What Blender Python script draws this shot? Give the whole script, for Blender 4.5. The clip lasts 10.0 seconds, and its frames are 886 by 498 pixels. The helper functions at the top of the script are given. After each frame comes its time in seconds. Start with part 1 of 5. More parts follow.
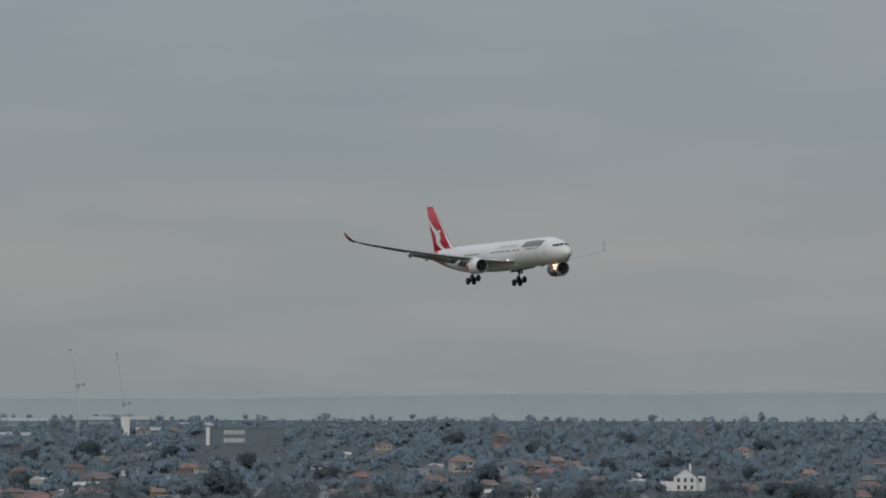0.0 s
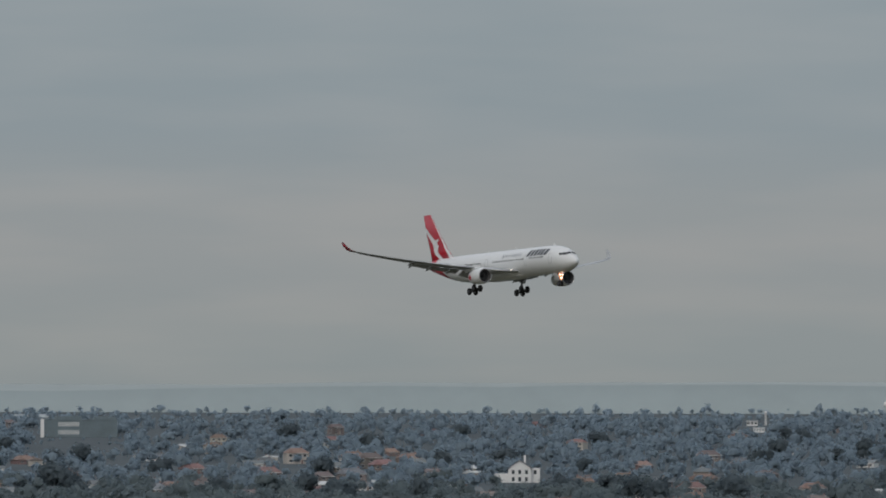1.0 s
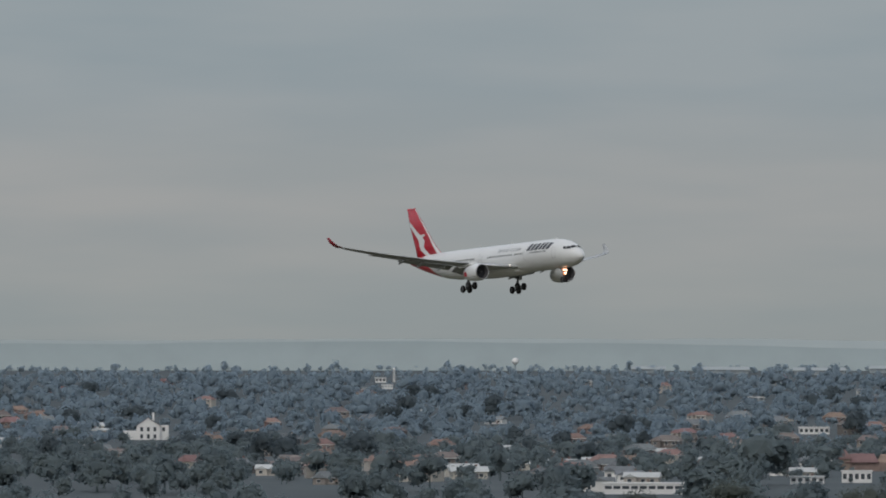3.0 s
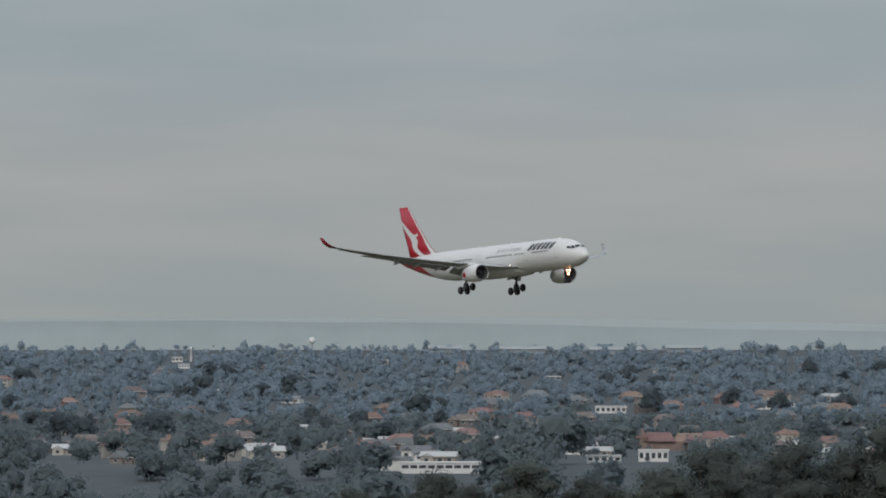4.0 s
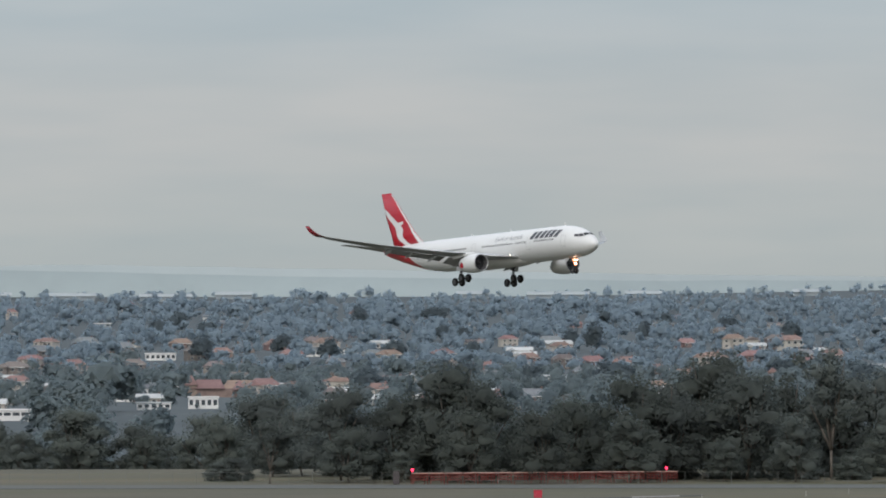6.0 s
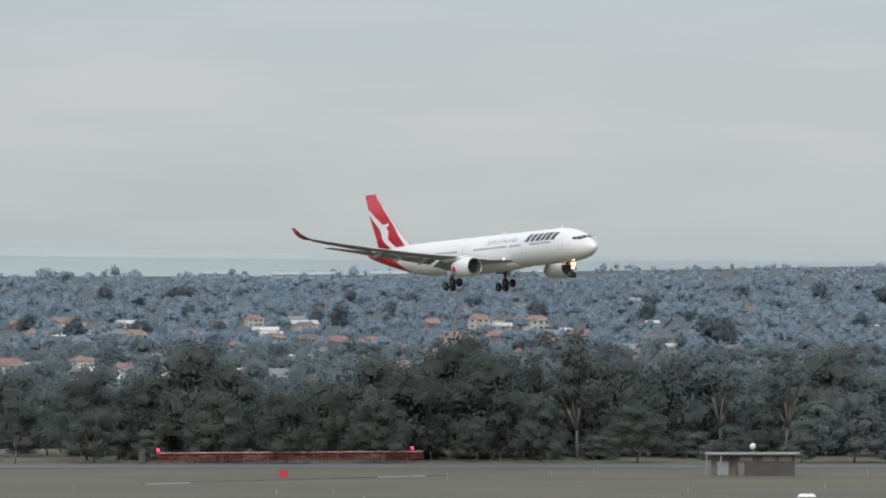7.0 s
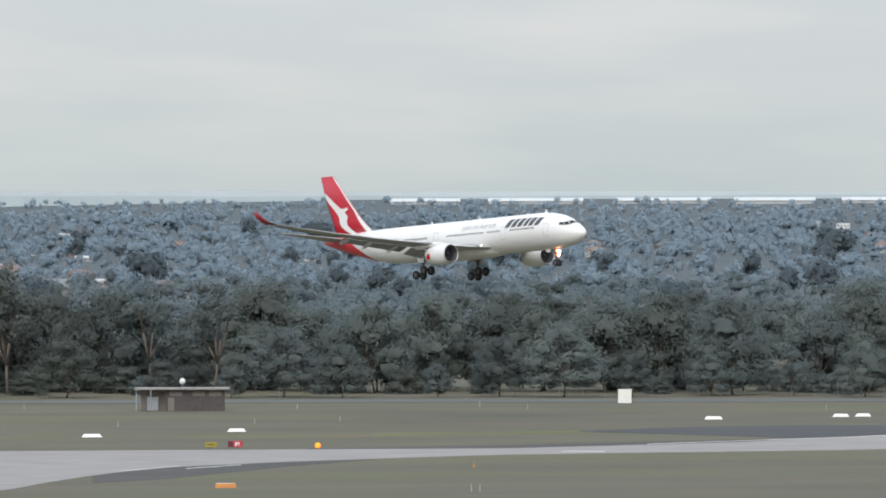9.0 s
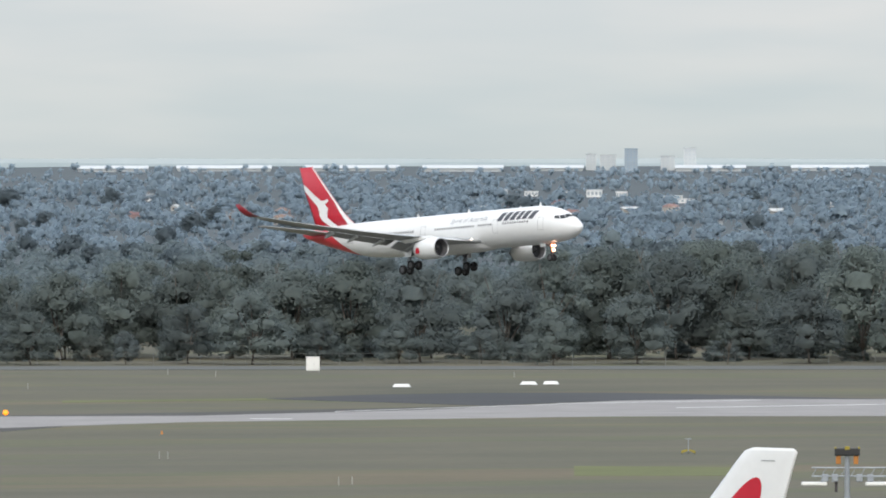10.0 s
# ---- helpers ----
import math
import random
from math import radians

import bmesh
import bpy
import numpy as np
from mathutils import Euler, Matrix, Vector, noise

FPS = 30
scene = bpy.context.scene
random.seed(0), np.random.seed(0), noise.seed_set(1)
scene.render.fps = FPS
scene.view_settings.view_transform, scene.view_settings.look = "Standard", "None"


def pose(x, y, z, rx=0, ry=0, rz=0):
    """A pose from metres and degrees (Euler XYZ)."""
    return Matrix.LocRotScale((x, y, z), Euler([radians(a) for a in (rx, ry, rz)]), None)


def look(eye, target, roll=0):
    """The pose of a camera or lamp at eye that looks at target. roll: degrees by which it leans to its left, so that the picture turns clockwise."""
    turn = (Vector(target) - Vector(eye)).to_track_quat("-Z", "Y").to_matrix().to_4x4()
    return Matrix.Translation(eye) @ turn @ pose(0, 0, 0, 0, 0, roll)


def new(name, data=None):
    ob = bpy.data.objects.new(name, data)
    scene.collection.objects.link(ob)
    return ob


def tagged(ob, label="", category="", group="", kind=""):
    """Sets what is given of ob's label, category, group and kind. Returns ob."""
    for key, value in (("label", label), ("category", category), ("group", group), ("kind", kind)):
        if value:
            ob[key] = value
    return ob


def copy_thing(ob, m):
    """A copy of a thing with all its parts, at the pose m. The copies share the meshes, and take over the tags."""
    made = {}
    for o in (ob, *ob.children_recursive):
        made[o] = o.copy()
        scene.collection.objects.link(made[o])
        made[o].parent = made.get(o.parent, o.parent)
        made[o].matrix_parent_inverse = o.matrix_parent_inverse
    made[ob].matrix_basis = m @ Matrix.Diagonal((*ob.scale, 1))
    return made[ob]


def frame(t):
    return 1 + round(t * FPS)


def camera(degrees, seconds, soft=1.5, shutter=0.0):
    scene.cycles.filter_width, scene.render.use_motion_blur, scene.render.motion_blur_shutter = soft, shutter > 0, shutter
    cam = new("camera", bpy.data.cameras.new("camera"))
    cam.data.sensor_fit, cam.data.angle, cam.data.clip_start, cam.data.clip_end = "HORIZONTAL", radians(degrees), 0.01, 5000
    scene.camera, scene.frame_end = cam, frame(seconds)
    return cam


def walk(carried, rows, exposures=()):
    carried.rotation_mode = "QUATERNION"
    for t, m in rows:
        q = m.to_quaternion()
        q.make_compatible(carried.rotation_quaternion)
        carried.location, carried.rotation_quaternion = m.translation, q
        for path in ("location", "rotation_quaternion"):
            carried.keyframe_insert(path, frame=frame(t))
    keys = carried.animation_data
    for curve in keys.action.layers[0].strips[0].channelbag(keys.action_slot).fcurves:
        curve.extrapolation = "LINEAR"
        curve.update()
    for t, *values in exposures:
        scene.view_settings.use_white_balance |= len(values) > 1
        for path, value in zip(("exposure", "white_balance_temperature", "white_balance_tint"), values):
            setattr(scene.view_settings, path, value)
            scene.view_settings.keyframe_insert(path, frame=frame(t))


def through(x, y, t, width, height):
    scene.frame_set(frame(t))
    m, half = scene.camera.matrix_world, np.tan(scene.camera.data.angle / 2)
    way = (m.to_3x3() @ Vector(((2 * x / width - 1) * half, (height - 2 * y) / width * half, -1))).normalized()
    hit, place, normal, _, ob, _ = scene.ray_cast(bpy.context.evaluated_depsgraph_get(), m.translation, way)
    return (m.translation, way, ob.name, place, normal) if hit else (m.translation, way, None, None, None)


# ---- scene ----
EYE = 34.0          # height of the camera over the airfield
cam = camera(5.189, 10.0, soft=1.85, shutter=0.0)
CAM_ROWS = [  # seconds, yaw to the right, tilt up, roll (degrees)
    (0.0, 0.000, 0.916, -0.152),
    (0.5, 0.485, 0.894, -0.163),
    (1.0, 0.969, 0.871, -0.147),
    (1.5, 1.502, 0.844, -0.136),
    (2.0, 2.053, 0.774, -0.044),
    (3.5, 3.721, 0.560, -0.030),
    (4.0, 4.337, 0.501, 0.018),
    (4.5, 4.982, 0.415, 0.039),
    (5.0, 5.622, 0.331, 0.044),
    (6.5, 7.702, 0.133, 0.045),
    (7.0, 8.464, 0.070, 0.010),
    (7.5, 9.251, -0.055, 0.043),
    (8.0, 10.046, -0.137, 0.053),
    (8.5, 10.885, -0.216, 0.074),
    (9.0, 11.807, -0.314, 0.126),
    (9.5, 12.724, -0.445, 0.129),
    (10.0, 13.633, -0.507, 0.030),
]
PLANE_ROWS = [  # seconds, x, y, height over the eye, pitch, bank, heading (metres, degrees)
    (0.0, 11.8, 2003.5, 30.67, 2.10, -1.05, 152.82),
    (0.5, 28.2, 1973.3, 28.48, 2.27, -0.97, 152.75),
    (1.0, 44.8, 1943.2, 26.34, 2.42, -0.89, 152.69),
    (1.5, 61.3, 1912.8, 24.27, 2.57, -0.83, 152.63),
    (2.0, 77.8, 1882.2, 22.07, 2.71, -0.78, 152.59),
    (3.5, 126.7, 1788.2, 15.40, 3.07, -0.68, 152.52),
    (4.0, 143.1, 1757.2, 13.24, 3.17, -0.67, 152.51),
    (4.5, 159.6, 1726.3, 11.16, 3.26, -0.67, 152.52),
    (5.0, 175.9, 1695.5, 9.14, 3.35, -0.68, 152.53),
    (6.5, 224.8, 1602.6, 3.18, 3.54, -0.76, 152.63),
    (7.0, 241.0, 1572.1, 1.18, 3.59, -0.81, 152.68),
    (7.5, 257.2, 1541.5, -0.71, 3.63, -0.87, 152.75),
    (8.0, 273.4, 1511.5, -2.78, 3.66, -0.94, 152.82),
    (8.5, 289.5, 1481.6, -4.84, 3.68, -1.02, 152.90),
    (9.0, 305.9, 1451.7, -6.78, 3.69, -1.11, 152.99),
    (9.5, 322.1, 1422.0, -8.62, 3.69, -1.21, 153.09),
    (10.0, 338.2, 1392.1, -10.43, 3.68, -1.32, 153.20),
]
EXPOSURES = [(0.0, -0.92), (1.0, -0.90), (2.0, -0.88), (3.5, -0.75), (4.5, -0.58), (5.0, -0.48),
             (6.5, -0.12), (7.5, 0.04), (9.0, 0.22), (10.0, 0.28)]
walk(cam, [(t, pose(0, 0, EYE, 90 + tilt, roll, -yaw)) for t, yaw, tilt, roll in CAM_ROWS], EXPOSURES)


# ---- world and sun -------------------------------------------------------
def overcast_world():
    w = bpy.data.worlds.new("overcast_sky")
    w.use_nodes = True
    nt = w.node_tree
    nt.nodes.clear()
    out = nt.nodes.new("ShaderNodeOutputWorld")
    bg = nt.nodes.new("ShaderNodeBackground")
    sky = nt.nodes.new("ShaderNodeTexSky")
    sky.sky_type = 'NISHITA'
    sky.sun_disc = False
    sky.sun_elevation = radians(38)
    sky.sun_rotation = radians(200)
    sky.dust_density = 4.0
    sky_bg = nt.nodes.new("ShaderNodeBackground")
    sky_bg.inputs["Strength"].default_value = 0.05
    nt.links.new(sky.outputs["Color"], sky_bg.inputs["Color"])
    # a deck of stratus over it: brighter overhead, banded along the horizon
    co = nt.nodes.new("ShaderNodeTexCoord")
    sep = nt.nodes.new("ShaderNodeSeparateXYZ")
    nt.links.new(co.outputs["Generated"], sep.inputs[0])
    ramp = nt.nodes.new("ShaderNodeValToRGB")
    ramp.color_ramp.interpolation = 'EASE'
    stops = [(0.0, (.465, .525, .54)), (0.004, (.50, .555, .565)), (0.016, (.548, .583, .595)),
             (0.03, (.46, .545, .60)), (0.06, (.42, .51, .59)), (0.18, (.70, .77, .83)), (0.4, (.84, .91, .98)), (1.0, (.88, .95, 1.03))]
    el = ramp.color_ramp.elements
    while len(el) < len(stops):
        el.new(0.5)
    for e, (p, c) in zip(el, stops):
        e.position, e.color = p, (*c, 1)
    nt.links.new(sep.outputs["Z"], ramp.inputs[0])
    # long flat cloud streaks
    mp = nt.nodes.new("ShaderNodeMapping")
    mp.inputs["Scale"].default_value = (30, 30, 180)
    nt.links.new(co.outputs["Generated"], mp.inputs[0])
    nz = nt.nodes.new("ShaderNodeTexNoise")
    nz.inputs["Scale"].default_value = 1.0
    nz.inputs["Detail"].default_value = 3.0
    nz.inputs["Roughness"].default_value = 0.45
    nt.links.new(mp.outputs[0], nz.inputs["Vector"])
    cr = nt.nodes.new("ShaderNodeValToRGB")
    cr.color_ramp.elements[0].position, cr.color_ramp.elements[0].color = 0.38, (.98, .985, .99, 1)
    cr.color_ramp.elements[1].position, cr.color_ramp.elements[1].color = 0.66, (1.10, 1.055, 1.035, 1)
    nt.links.new(nz.outputs["Fac"], cr.inputs[0])
    mul = nt.nodes.new("ShaderNodeMix")
    mul.data_type, mul.blend_type = 'RGBA', 'MULTIPLY'
    mul.inputs["Factor"].default_value = 1.0
    nt.links.new(ramp.outputs["Color"], mul.inputs["A"])
    nt.links.new(cr.outputs["Color"], mul.inputs["B"])
    nt.links.new(mul.outputs["Result"], bg.inputs["Color"])
    bg.inputs["Strength"].default_value = 0.93
    add = nt.nodes.new("ShaderNodeAddShader")
    nt.links.new(bg.outputs[0], add.inputs[0])
    nt.links.new(sky_bg.outputs[0], add.inputs[1])
    nt.links.new(add.outputs[0], out.inputs["Surface"])
    scene.world = w


overcast_world()
sun = new("sun", bpy.data.lights.new("sun", 'SUN'))
sun.data.energy, sun.data.angle, sun.data.color = 0.9, radians(30), (1, .97, .92)
sun.matrix_world = look((-250, -690, 575), (0, 0, 0))


# ---- materials -----------------------------------------------------------
def mat(name, color, rough=.6, metal=0.0, var=.12, scale=3.0, bump=0.0, color2=None, island=0.0, obj=0.0, emit=None, coat=0.0, fine=9.0):
    """A surface with variation at two scales, in metres of the thing itself."""
    m = bpy.data.materials.new(name)
    m.use_nodes = True
    nt = m.node_tree
    b = nt.nodes["Principled BSDF"]
    b.inputs["Roughness"].default_value = rough
    b.inputs["Metallic"].default_value = metal
    b.inputs["Coat Weight"].default_value = coat
    c2 = color2 or tuple(max(0, c * (1 - var * 2)) for c in color)
    co = nt.nodes.new("ShaderNodeTexCoord")
    n1, n2 = nt.nodes.new("ShaderNodeTexNoise"), nt.nodes.new("ShaderNodeTexNoise")
    for n, s in ((n1, 1 / scale), (n2, fine / scale)):
        n.inputs["Scale"].default_value = s
        n.inputs["Detail"].default_value = 4
        nt.links.new(co.outputs["Object"], n.inputs["Vector"])
    mean = nt.nodes.new("ShaderNodeMath")
    mean.operation = 'MULTIPLY_ADD'
    nt.links.new(n2.outputs["Fac"], mean.inputs[0])
    mean.inputs[1].default_value = 0.4
    sub = nt.nodes.new("ShaderNodeMath")
    sub.operation = 'MULTIPLY'
    sub.inputs[1].default_value = 0.6
    nt.links.new(n1.outputs["Fac"], sub.inputs[0])
    nt.links.new(sub.outputs[0], mean.inputs[2])
    rng = nt.nodes.new("ShaderNodeMapRange")
    rng.inputs["From Min"].default_value, rng.inputs["From Max"].default_value = 0.33, 0.67
    nt.links.new(mean.outputs[0], rng.inputs["Value"])
    mix = nt.nodes.new("ShaderNodeMix")
    mix.data_type = 'RGBA'
    mix.inputs["A"].default_value, mix.inputs["B"].default_value = (*color, 1), (*c2, 1)
    nt.links.new(rng.outputs["Result"], mix.inputs["Factor"])
    last = mix.outputs["Result"]
    if island or obj:
        hsv = nt.nodes.new("ShaderNodeHueSaturation")
        src = nt.nodes.new("ShaderNodeNewGeometry").outputs["Random Per Island"] if island else nt.nodes.new("ShaderNodeObjectInfo").outputs["Random"]
        amount = island or obj
        r2 = nt.nodes.new("ShaderNodeMapRange")
        r2.inputs["To Min"].default_value, r2.inputs["To Max"].default_value = 1 - amount, 1 + amount
        nt.links.new(src, r2.inputs["Value"])
        nt.links.new(r2.outputs["Result"], hsv.inputs["Value"])
        r3 = nt.nodes.new("ShaderNodeMapRange")
        r3.inputs["To Min"].default_value, r3.inputs["To Max"].default_value = 0.5 - amount * .16, 0.5 + amount * .16
        frac = nt.nodes.new("ShaderNodeMath")
        frac.operation = 'FRACT'
        m7 = nt.nodes.new("ShaderNodeMath")
        m7.operation = 'MULTIPLY'
        m7.inputs[1].default_value = 7.3
        nt.links.new(src, m7.inputs[0])
        nt.links.new(m7.outputs[0], frac.inputs[0])
        nt.links.new(frac.outputs[0], r3.inputs["Value"])
        nt.links.new(r3.outputs["Result"], hsv.inputs["Hue"])
        nt.links.new(last, hsv.inputs["Color"])
        last = hsv.outputs["Color"]
    nt.links.new(last, b.inputs["Base Color"])
    if bump:
        bp = nt.nodes.new("ShaderNodeBump")
        bp.inputs["Strength"].default_value = bump
        bp.inputs["Distance"].default_value = scale * .1
        nt.links.new(n2.outputs["Fac"], bp.inputs["Height"])
        nt.links.new(bp.outputs[0], b.inputs["Normal"])
    if emit:
        b.inputs["Emission Color"].default_value = (*emit[:3], 1)
        b.inputs["Emission Strength"].default_value = emit[3]
    return m


def livery_mat():
    """White fuselage paint with the red of the tail running forward under the belly."""
    m = mat("fuselage_paint", (.76, .77, .765), rough=.32, var=.035, scale=6, coat=.25)
    nt = m.node_tree
    b = nt.nodes["Principled BSDF"]
    old = b.inputs["Base Color"].links[0].from_socket
    co = nt.nodes.new("ShaderNodeTexCoord")
    sep = nt.nodes.new("ShaderNodeSeparateXYZ")
    nt.links.new(co.outputs["Object"], sep.inputs[0])
    ma = nt.nodes.new("ShaderNodeMath")      # y + 1.75 z
    ma.operation = 'MULTIPLY_ADD'
    nt.links.new(sep.outputs["Z"], ma.inputs[0])
    ma.inputs[1].default_value = 1.75
    nt.links.new(sep.outputs["Y"], ma.inputs[2])
    lt = nt.nodes.new("ShaderNodeMath")
    lt.operation = 'LESS_THAN'
    lt.inputs[1].default_value = -22.3
    nt.links.new(ma.outputs[0], lt.inputs[0])
    mx = nt.nodes.new("ShaderNodeMix")
    mx.data_type = 'RGBA'
    nt.links.new(lt.outputs[0], mx.inputs["Factor"])
    nt.links.new(old, mx.inputs["A"])
    mx.inputs["B"].default_value = (.56, .022, .04, 1)
    nt.links.new(mx.outputs["Result"], b.inputs["Base Color"])
    return m


M_WHITE = mat("white_paint", (.76, .77, .765), rough=.32, var=.035, scale=5, coat=.25)
M_FUSE = livery_mat()
M_RED = mat("red_paint", (.52, .014, .034), rough=.36, var=.08, scale=4, coat=.08)
M_WINGLET = mat("winglet_red", (.30, .02, .035), rough=.4, var=.1, scale=2)
M_WING = mat("wing_grey", (.46, .48, .49), rough=.42, var=.12, scale=4)
M_FLAP = mat("flap_grey", (.36, .375, .385), rough=.5, var=.15, scale=2)
M_METAL = mat("bare_metal", (.62, .62, .62), rough=.28, metal=.9, var=.08, scale=1)
M_DARK = mat("fan_black", (.02, .021, .023), rough=.5, var=.2, scale=.6)
M_TYRE = mat("tyre_rubber", (.02, .02, .021), rough=.85, var=.2, scale=.3)
M_STRUT = mat("gear_grey", (.12, .12, .125), rough=.5, metal=.2, var=.2, scale=.5)
M_GLASS = mat("cockpit_glass", (.018, .022, .028), rough=.55, var=.1, scale=1)
M_TITLE = mat("title_charcoal", (.055, .06, .075), rough=.4, var=.05, scale=1)
M_SILVER = mat("slogan_silver", (.34, .36, .39), rough=.45, var=.05, scale=1)
M_LAMP = mat("landing_lamp", (.9, .8, .6), rough=.3, emit=(1, .24, .07, 2.6))
M_BULB = mat("hot_bulb", (.9, .85, .8), rough=.3, emit=(1, .72, .5, 9))
M_LAMP2 = mat("wing_lamp", (.9, .8, .7), rough=.3, emit=(1, .85, .7, 3))


# ---- mesh helpers --------------------------------------------------------
def part(name, bm, material, parent=None, label="", smooth=False, at=None):
    me = bpy.data.meshes.new(name)
    bmesh.ops.recalc_face_normals(bm, faces=bm.faces)
    bm.to_mesh(me)
    bm.free()
    for p in me.polygons:
        p.use_smooth = smooth
    for mm in material if isinstance(material, (list, tuple)) else [material]:
        me.materials.append(mm)
    ob = new(name, me)
    if parent:
        ob.parent = parent
    if at is not None:
        ob.matrix_basis = at
    if label:
        ob["label"] = label
    return ob


def share(name, ob, parent, at):
    """Another part on the mesh of ob."""
    o = new(name, ob.data)
    o.parent, o.matrix_basis = parent, at
    if "label" in ob:
        o["label"] = ob["label"]
    return o


def loft(bm, rings, close=True, caps=True):
    vs = [[bm.verts.new(p) for p in r] for r in rings]
    n = len(vs[0])
    for a, b in zip(vs, vs[1:]):
        for i in range(n if close else n - 1):
            j = (i + 1) % n
            bm.faces.new((a[i], a[j], b[j], b[i]))
    if caps:
        bm.faces.new(list(reversed(vs[0])))
        bm.faces.new(vs[-1])
    return vs


def lathe(bm, profile, axis='y', seg=24, m=None, caps=False):
    """profile: (along, radius); turned round the axis."""
    rings = []
    for a, r in profile:
        ring = []
        for i in range(seg):
            t = 2 * math.pi * i / seg
            c, s = r * math.cos(t), r * math.sin(t)
            p = {'y': (c, a, s), 'z': (c, s, a), 'x': (a, c, s)}[axis]
            ring.append(m @ Vector(p) if m else p)
        rings.append(ring)
    loft(bm, rings, True, caps)


def rod(bm, a, b, r0, r1=None, seg=8):
    a, b = Vector(a), Vector(b)
    r1 = r0 if r1 is None else r1
    q = (b - a).to_track_quat('Z', 'Y').to_matrix()
    rings = [[o + q @ Vector((r * math.cos(2 * math.pi * i / seg), r * math.sin(2 * math.pi * i / seg), 0)) for i in range(seg)] for o, r in ((a, r0), (b, r1))]
    loft(bm, rings)


def box(bm, x0, y0, z0, x1, y1, z1, bevel=0.0, m=None):
    vs = [bm.verts.new((m or Matrix()) @ Vector(p)) for p in
          ((x0, y0, z0), (x1, y0, z0), (x1, y1, z0), (x0, y1, z0), (x0, y0, z1), (x1, y0, z1), (x1, y1, z1), (x0, y1, z1))]
    fs = [bm.faces.new([vs[i] for i in f]) for f in ((0, 3, 2, 1), (4, 5, 6, 7), (0, 1, 5, 4), (1, 2, 6, 5), (2, 3, 7, 6), (3, 0, 4, 7))]
    if bevel:
        bmesh.ops.bevel(bm, geom=list({e for f in fs for e in f.edges}), offset=bevel, segments=1, affect='EDGES')


def thing(name, label, category, group="", at=None, kind=""):
    ob = new(name)
    if at is not None:
        ob.matrix_basis = at
    return tagged(ob, label, category, group, kind)


# ---- the landing airliner (x starboard, y to the nose, z up; the nose is at y = 30) ----
FUSE = [(0, .04, -.78), (.25, .48, -.77), (.7, .86, -.72), (1.4, 1.28, -.68), (2.4, 1.74, -.55), (3.6, 2.15, -.38), (5, 2.47, -.21), (6.8, 2.70, -.08),
        (9, 2.82, 0), (16, 2.82, 0), (24, 2.82, 0), (32, 2.82, 0), (41, 2.82, 0), (44, 2.78, .04), (47, 2.63, .17), (50, 2.36, .40), (53, 2.0, .68), (56, 1.57, .98),
        (59, 1.08, 1.28), (61.2, .68, 1.5), (62.5, .36, 1.65), (62.7, .2, 1.68)]


def fuse_at(s):
    for (a, ra, za), (b, rb, zb) in zip(FUSE, FUSE[1:]):
        if a <= s <= b:
            k = (s - a) / (b - a)
            return ra + (rb - ra) * k, za + (zb - za) * k
    return .2, 1.68


def on_skin(s, ang, lift=.03, side=1):
    """A point on the fuselage: s metres behind the nose, ang degrees over the waterline."""
    r, z = fuse_at(s)
    a = radians(ang)
    return Vector((side * (r + lift) * math.cos(a), 30 - s, z + (r + lift) * math.sin(a)))


def skin_patch(bm, pts, side=1, lift=.03):
    """A patch on the fuselage from (s, angle) corners; four corners are filled with a grid that follows the skin."""
    if len(pts) != 4 or abs(pts[0][1] - pts[2][1]) < 12:
        bm.faces.new([bm.verts.new(on_skin(s, a, lift, side)) for s, a in pts])
        return
    n = 6
    grid = []
    for i in range(n + 1):
        row = []
        for j in range(n + 1):
            u, v = i / n, j / n
            p = [pts[0][k] * (1 - u) * (1 - v) + pts[1][k] * u * (1 - v) + pts[2][k] * u * v + pts[3][k] * (1 - u) * v for k in (0, 1)]
            row.append(bm.verts.new(on_skin(p[0], p[1], lift, side)))
        grid.append(row)
    for i in range(n):
        for j in range(n):
            bm.faces.new((grid[i][j], grid[i + 1][j], grid[i + 1][j + 1], grid[i][j + 1]))


def airfoil(x, s, chord, z, thick, n=9, twist=0.0, lean=0.0, camber=.02):
    """A closed section ring at span x with its leading edge at s."""
    up, lo = [], []
    for i in range(n):
        u = (1 - math.cos(math.pi * i / (n - 1))) / 2
        t = thick * chord * (1.48 * math.sqrt(u) - .63 * u - 1.76 * u * u + 1.42 * u ** 3 - .51 * u ** 4) * 2.0
        c = camber * chord * math.sin(math.pi * u)
        up.append((u, c + t / 2))
        lo.append((u, c - t / 2))
    ring = []
    for u, h in up + lo[-2:0:-1]:
        ds, dz = u * chord, h
        dz -= math.tan(radians(twist)) * u * chord
        ring.append((x + lean * dz, 30 - s - ds, z + dz * (1 - abs(lean) * .6)))
    return ring


WING = [(1.8, 19.3, 12.6, -1.75, .075), (3.2, 20.3, 11.4, -1.62, .072), (9.4, 24.6, 7.6, -.95, .06), (15, 28.3, 6.2, -.18, .055), (21, 32.3, 4.7, .80, .05), (26, 35.7, 3.5, 1.78, .048), (28.9, 37.9, 2.6, 2.45, .045)]


def wing_at(x):
    for a, b in zip(WING, WING[1:]):
        if a[0] <= x <= b[0]:
            k = (x - a[0]) / (b[0] - a[0])
            return [p + (q - p) * k for p, q in zip(a, b)]
    return list(WING[-1])


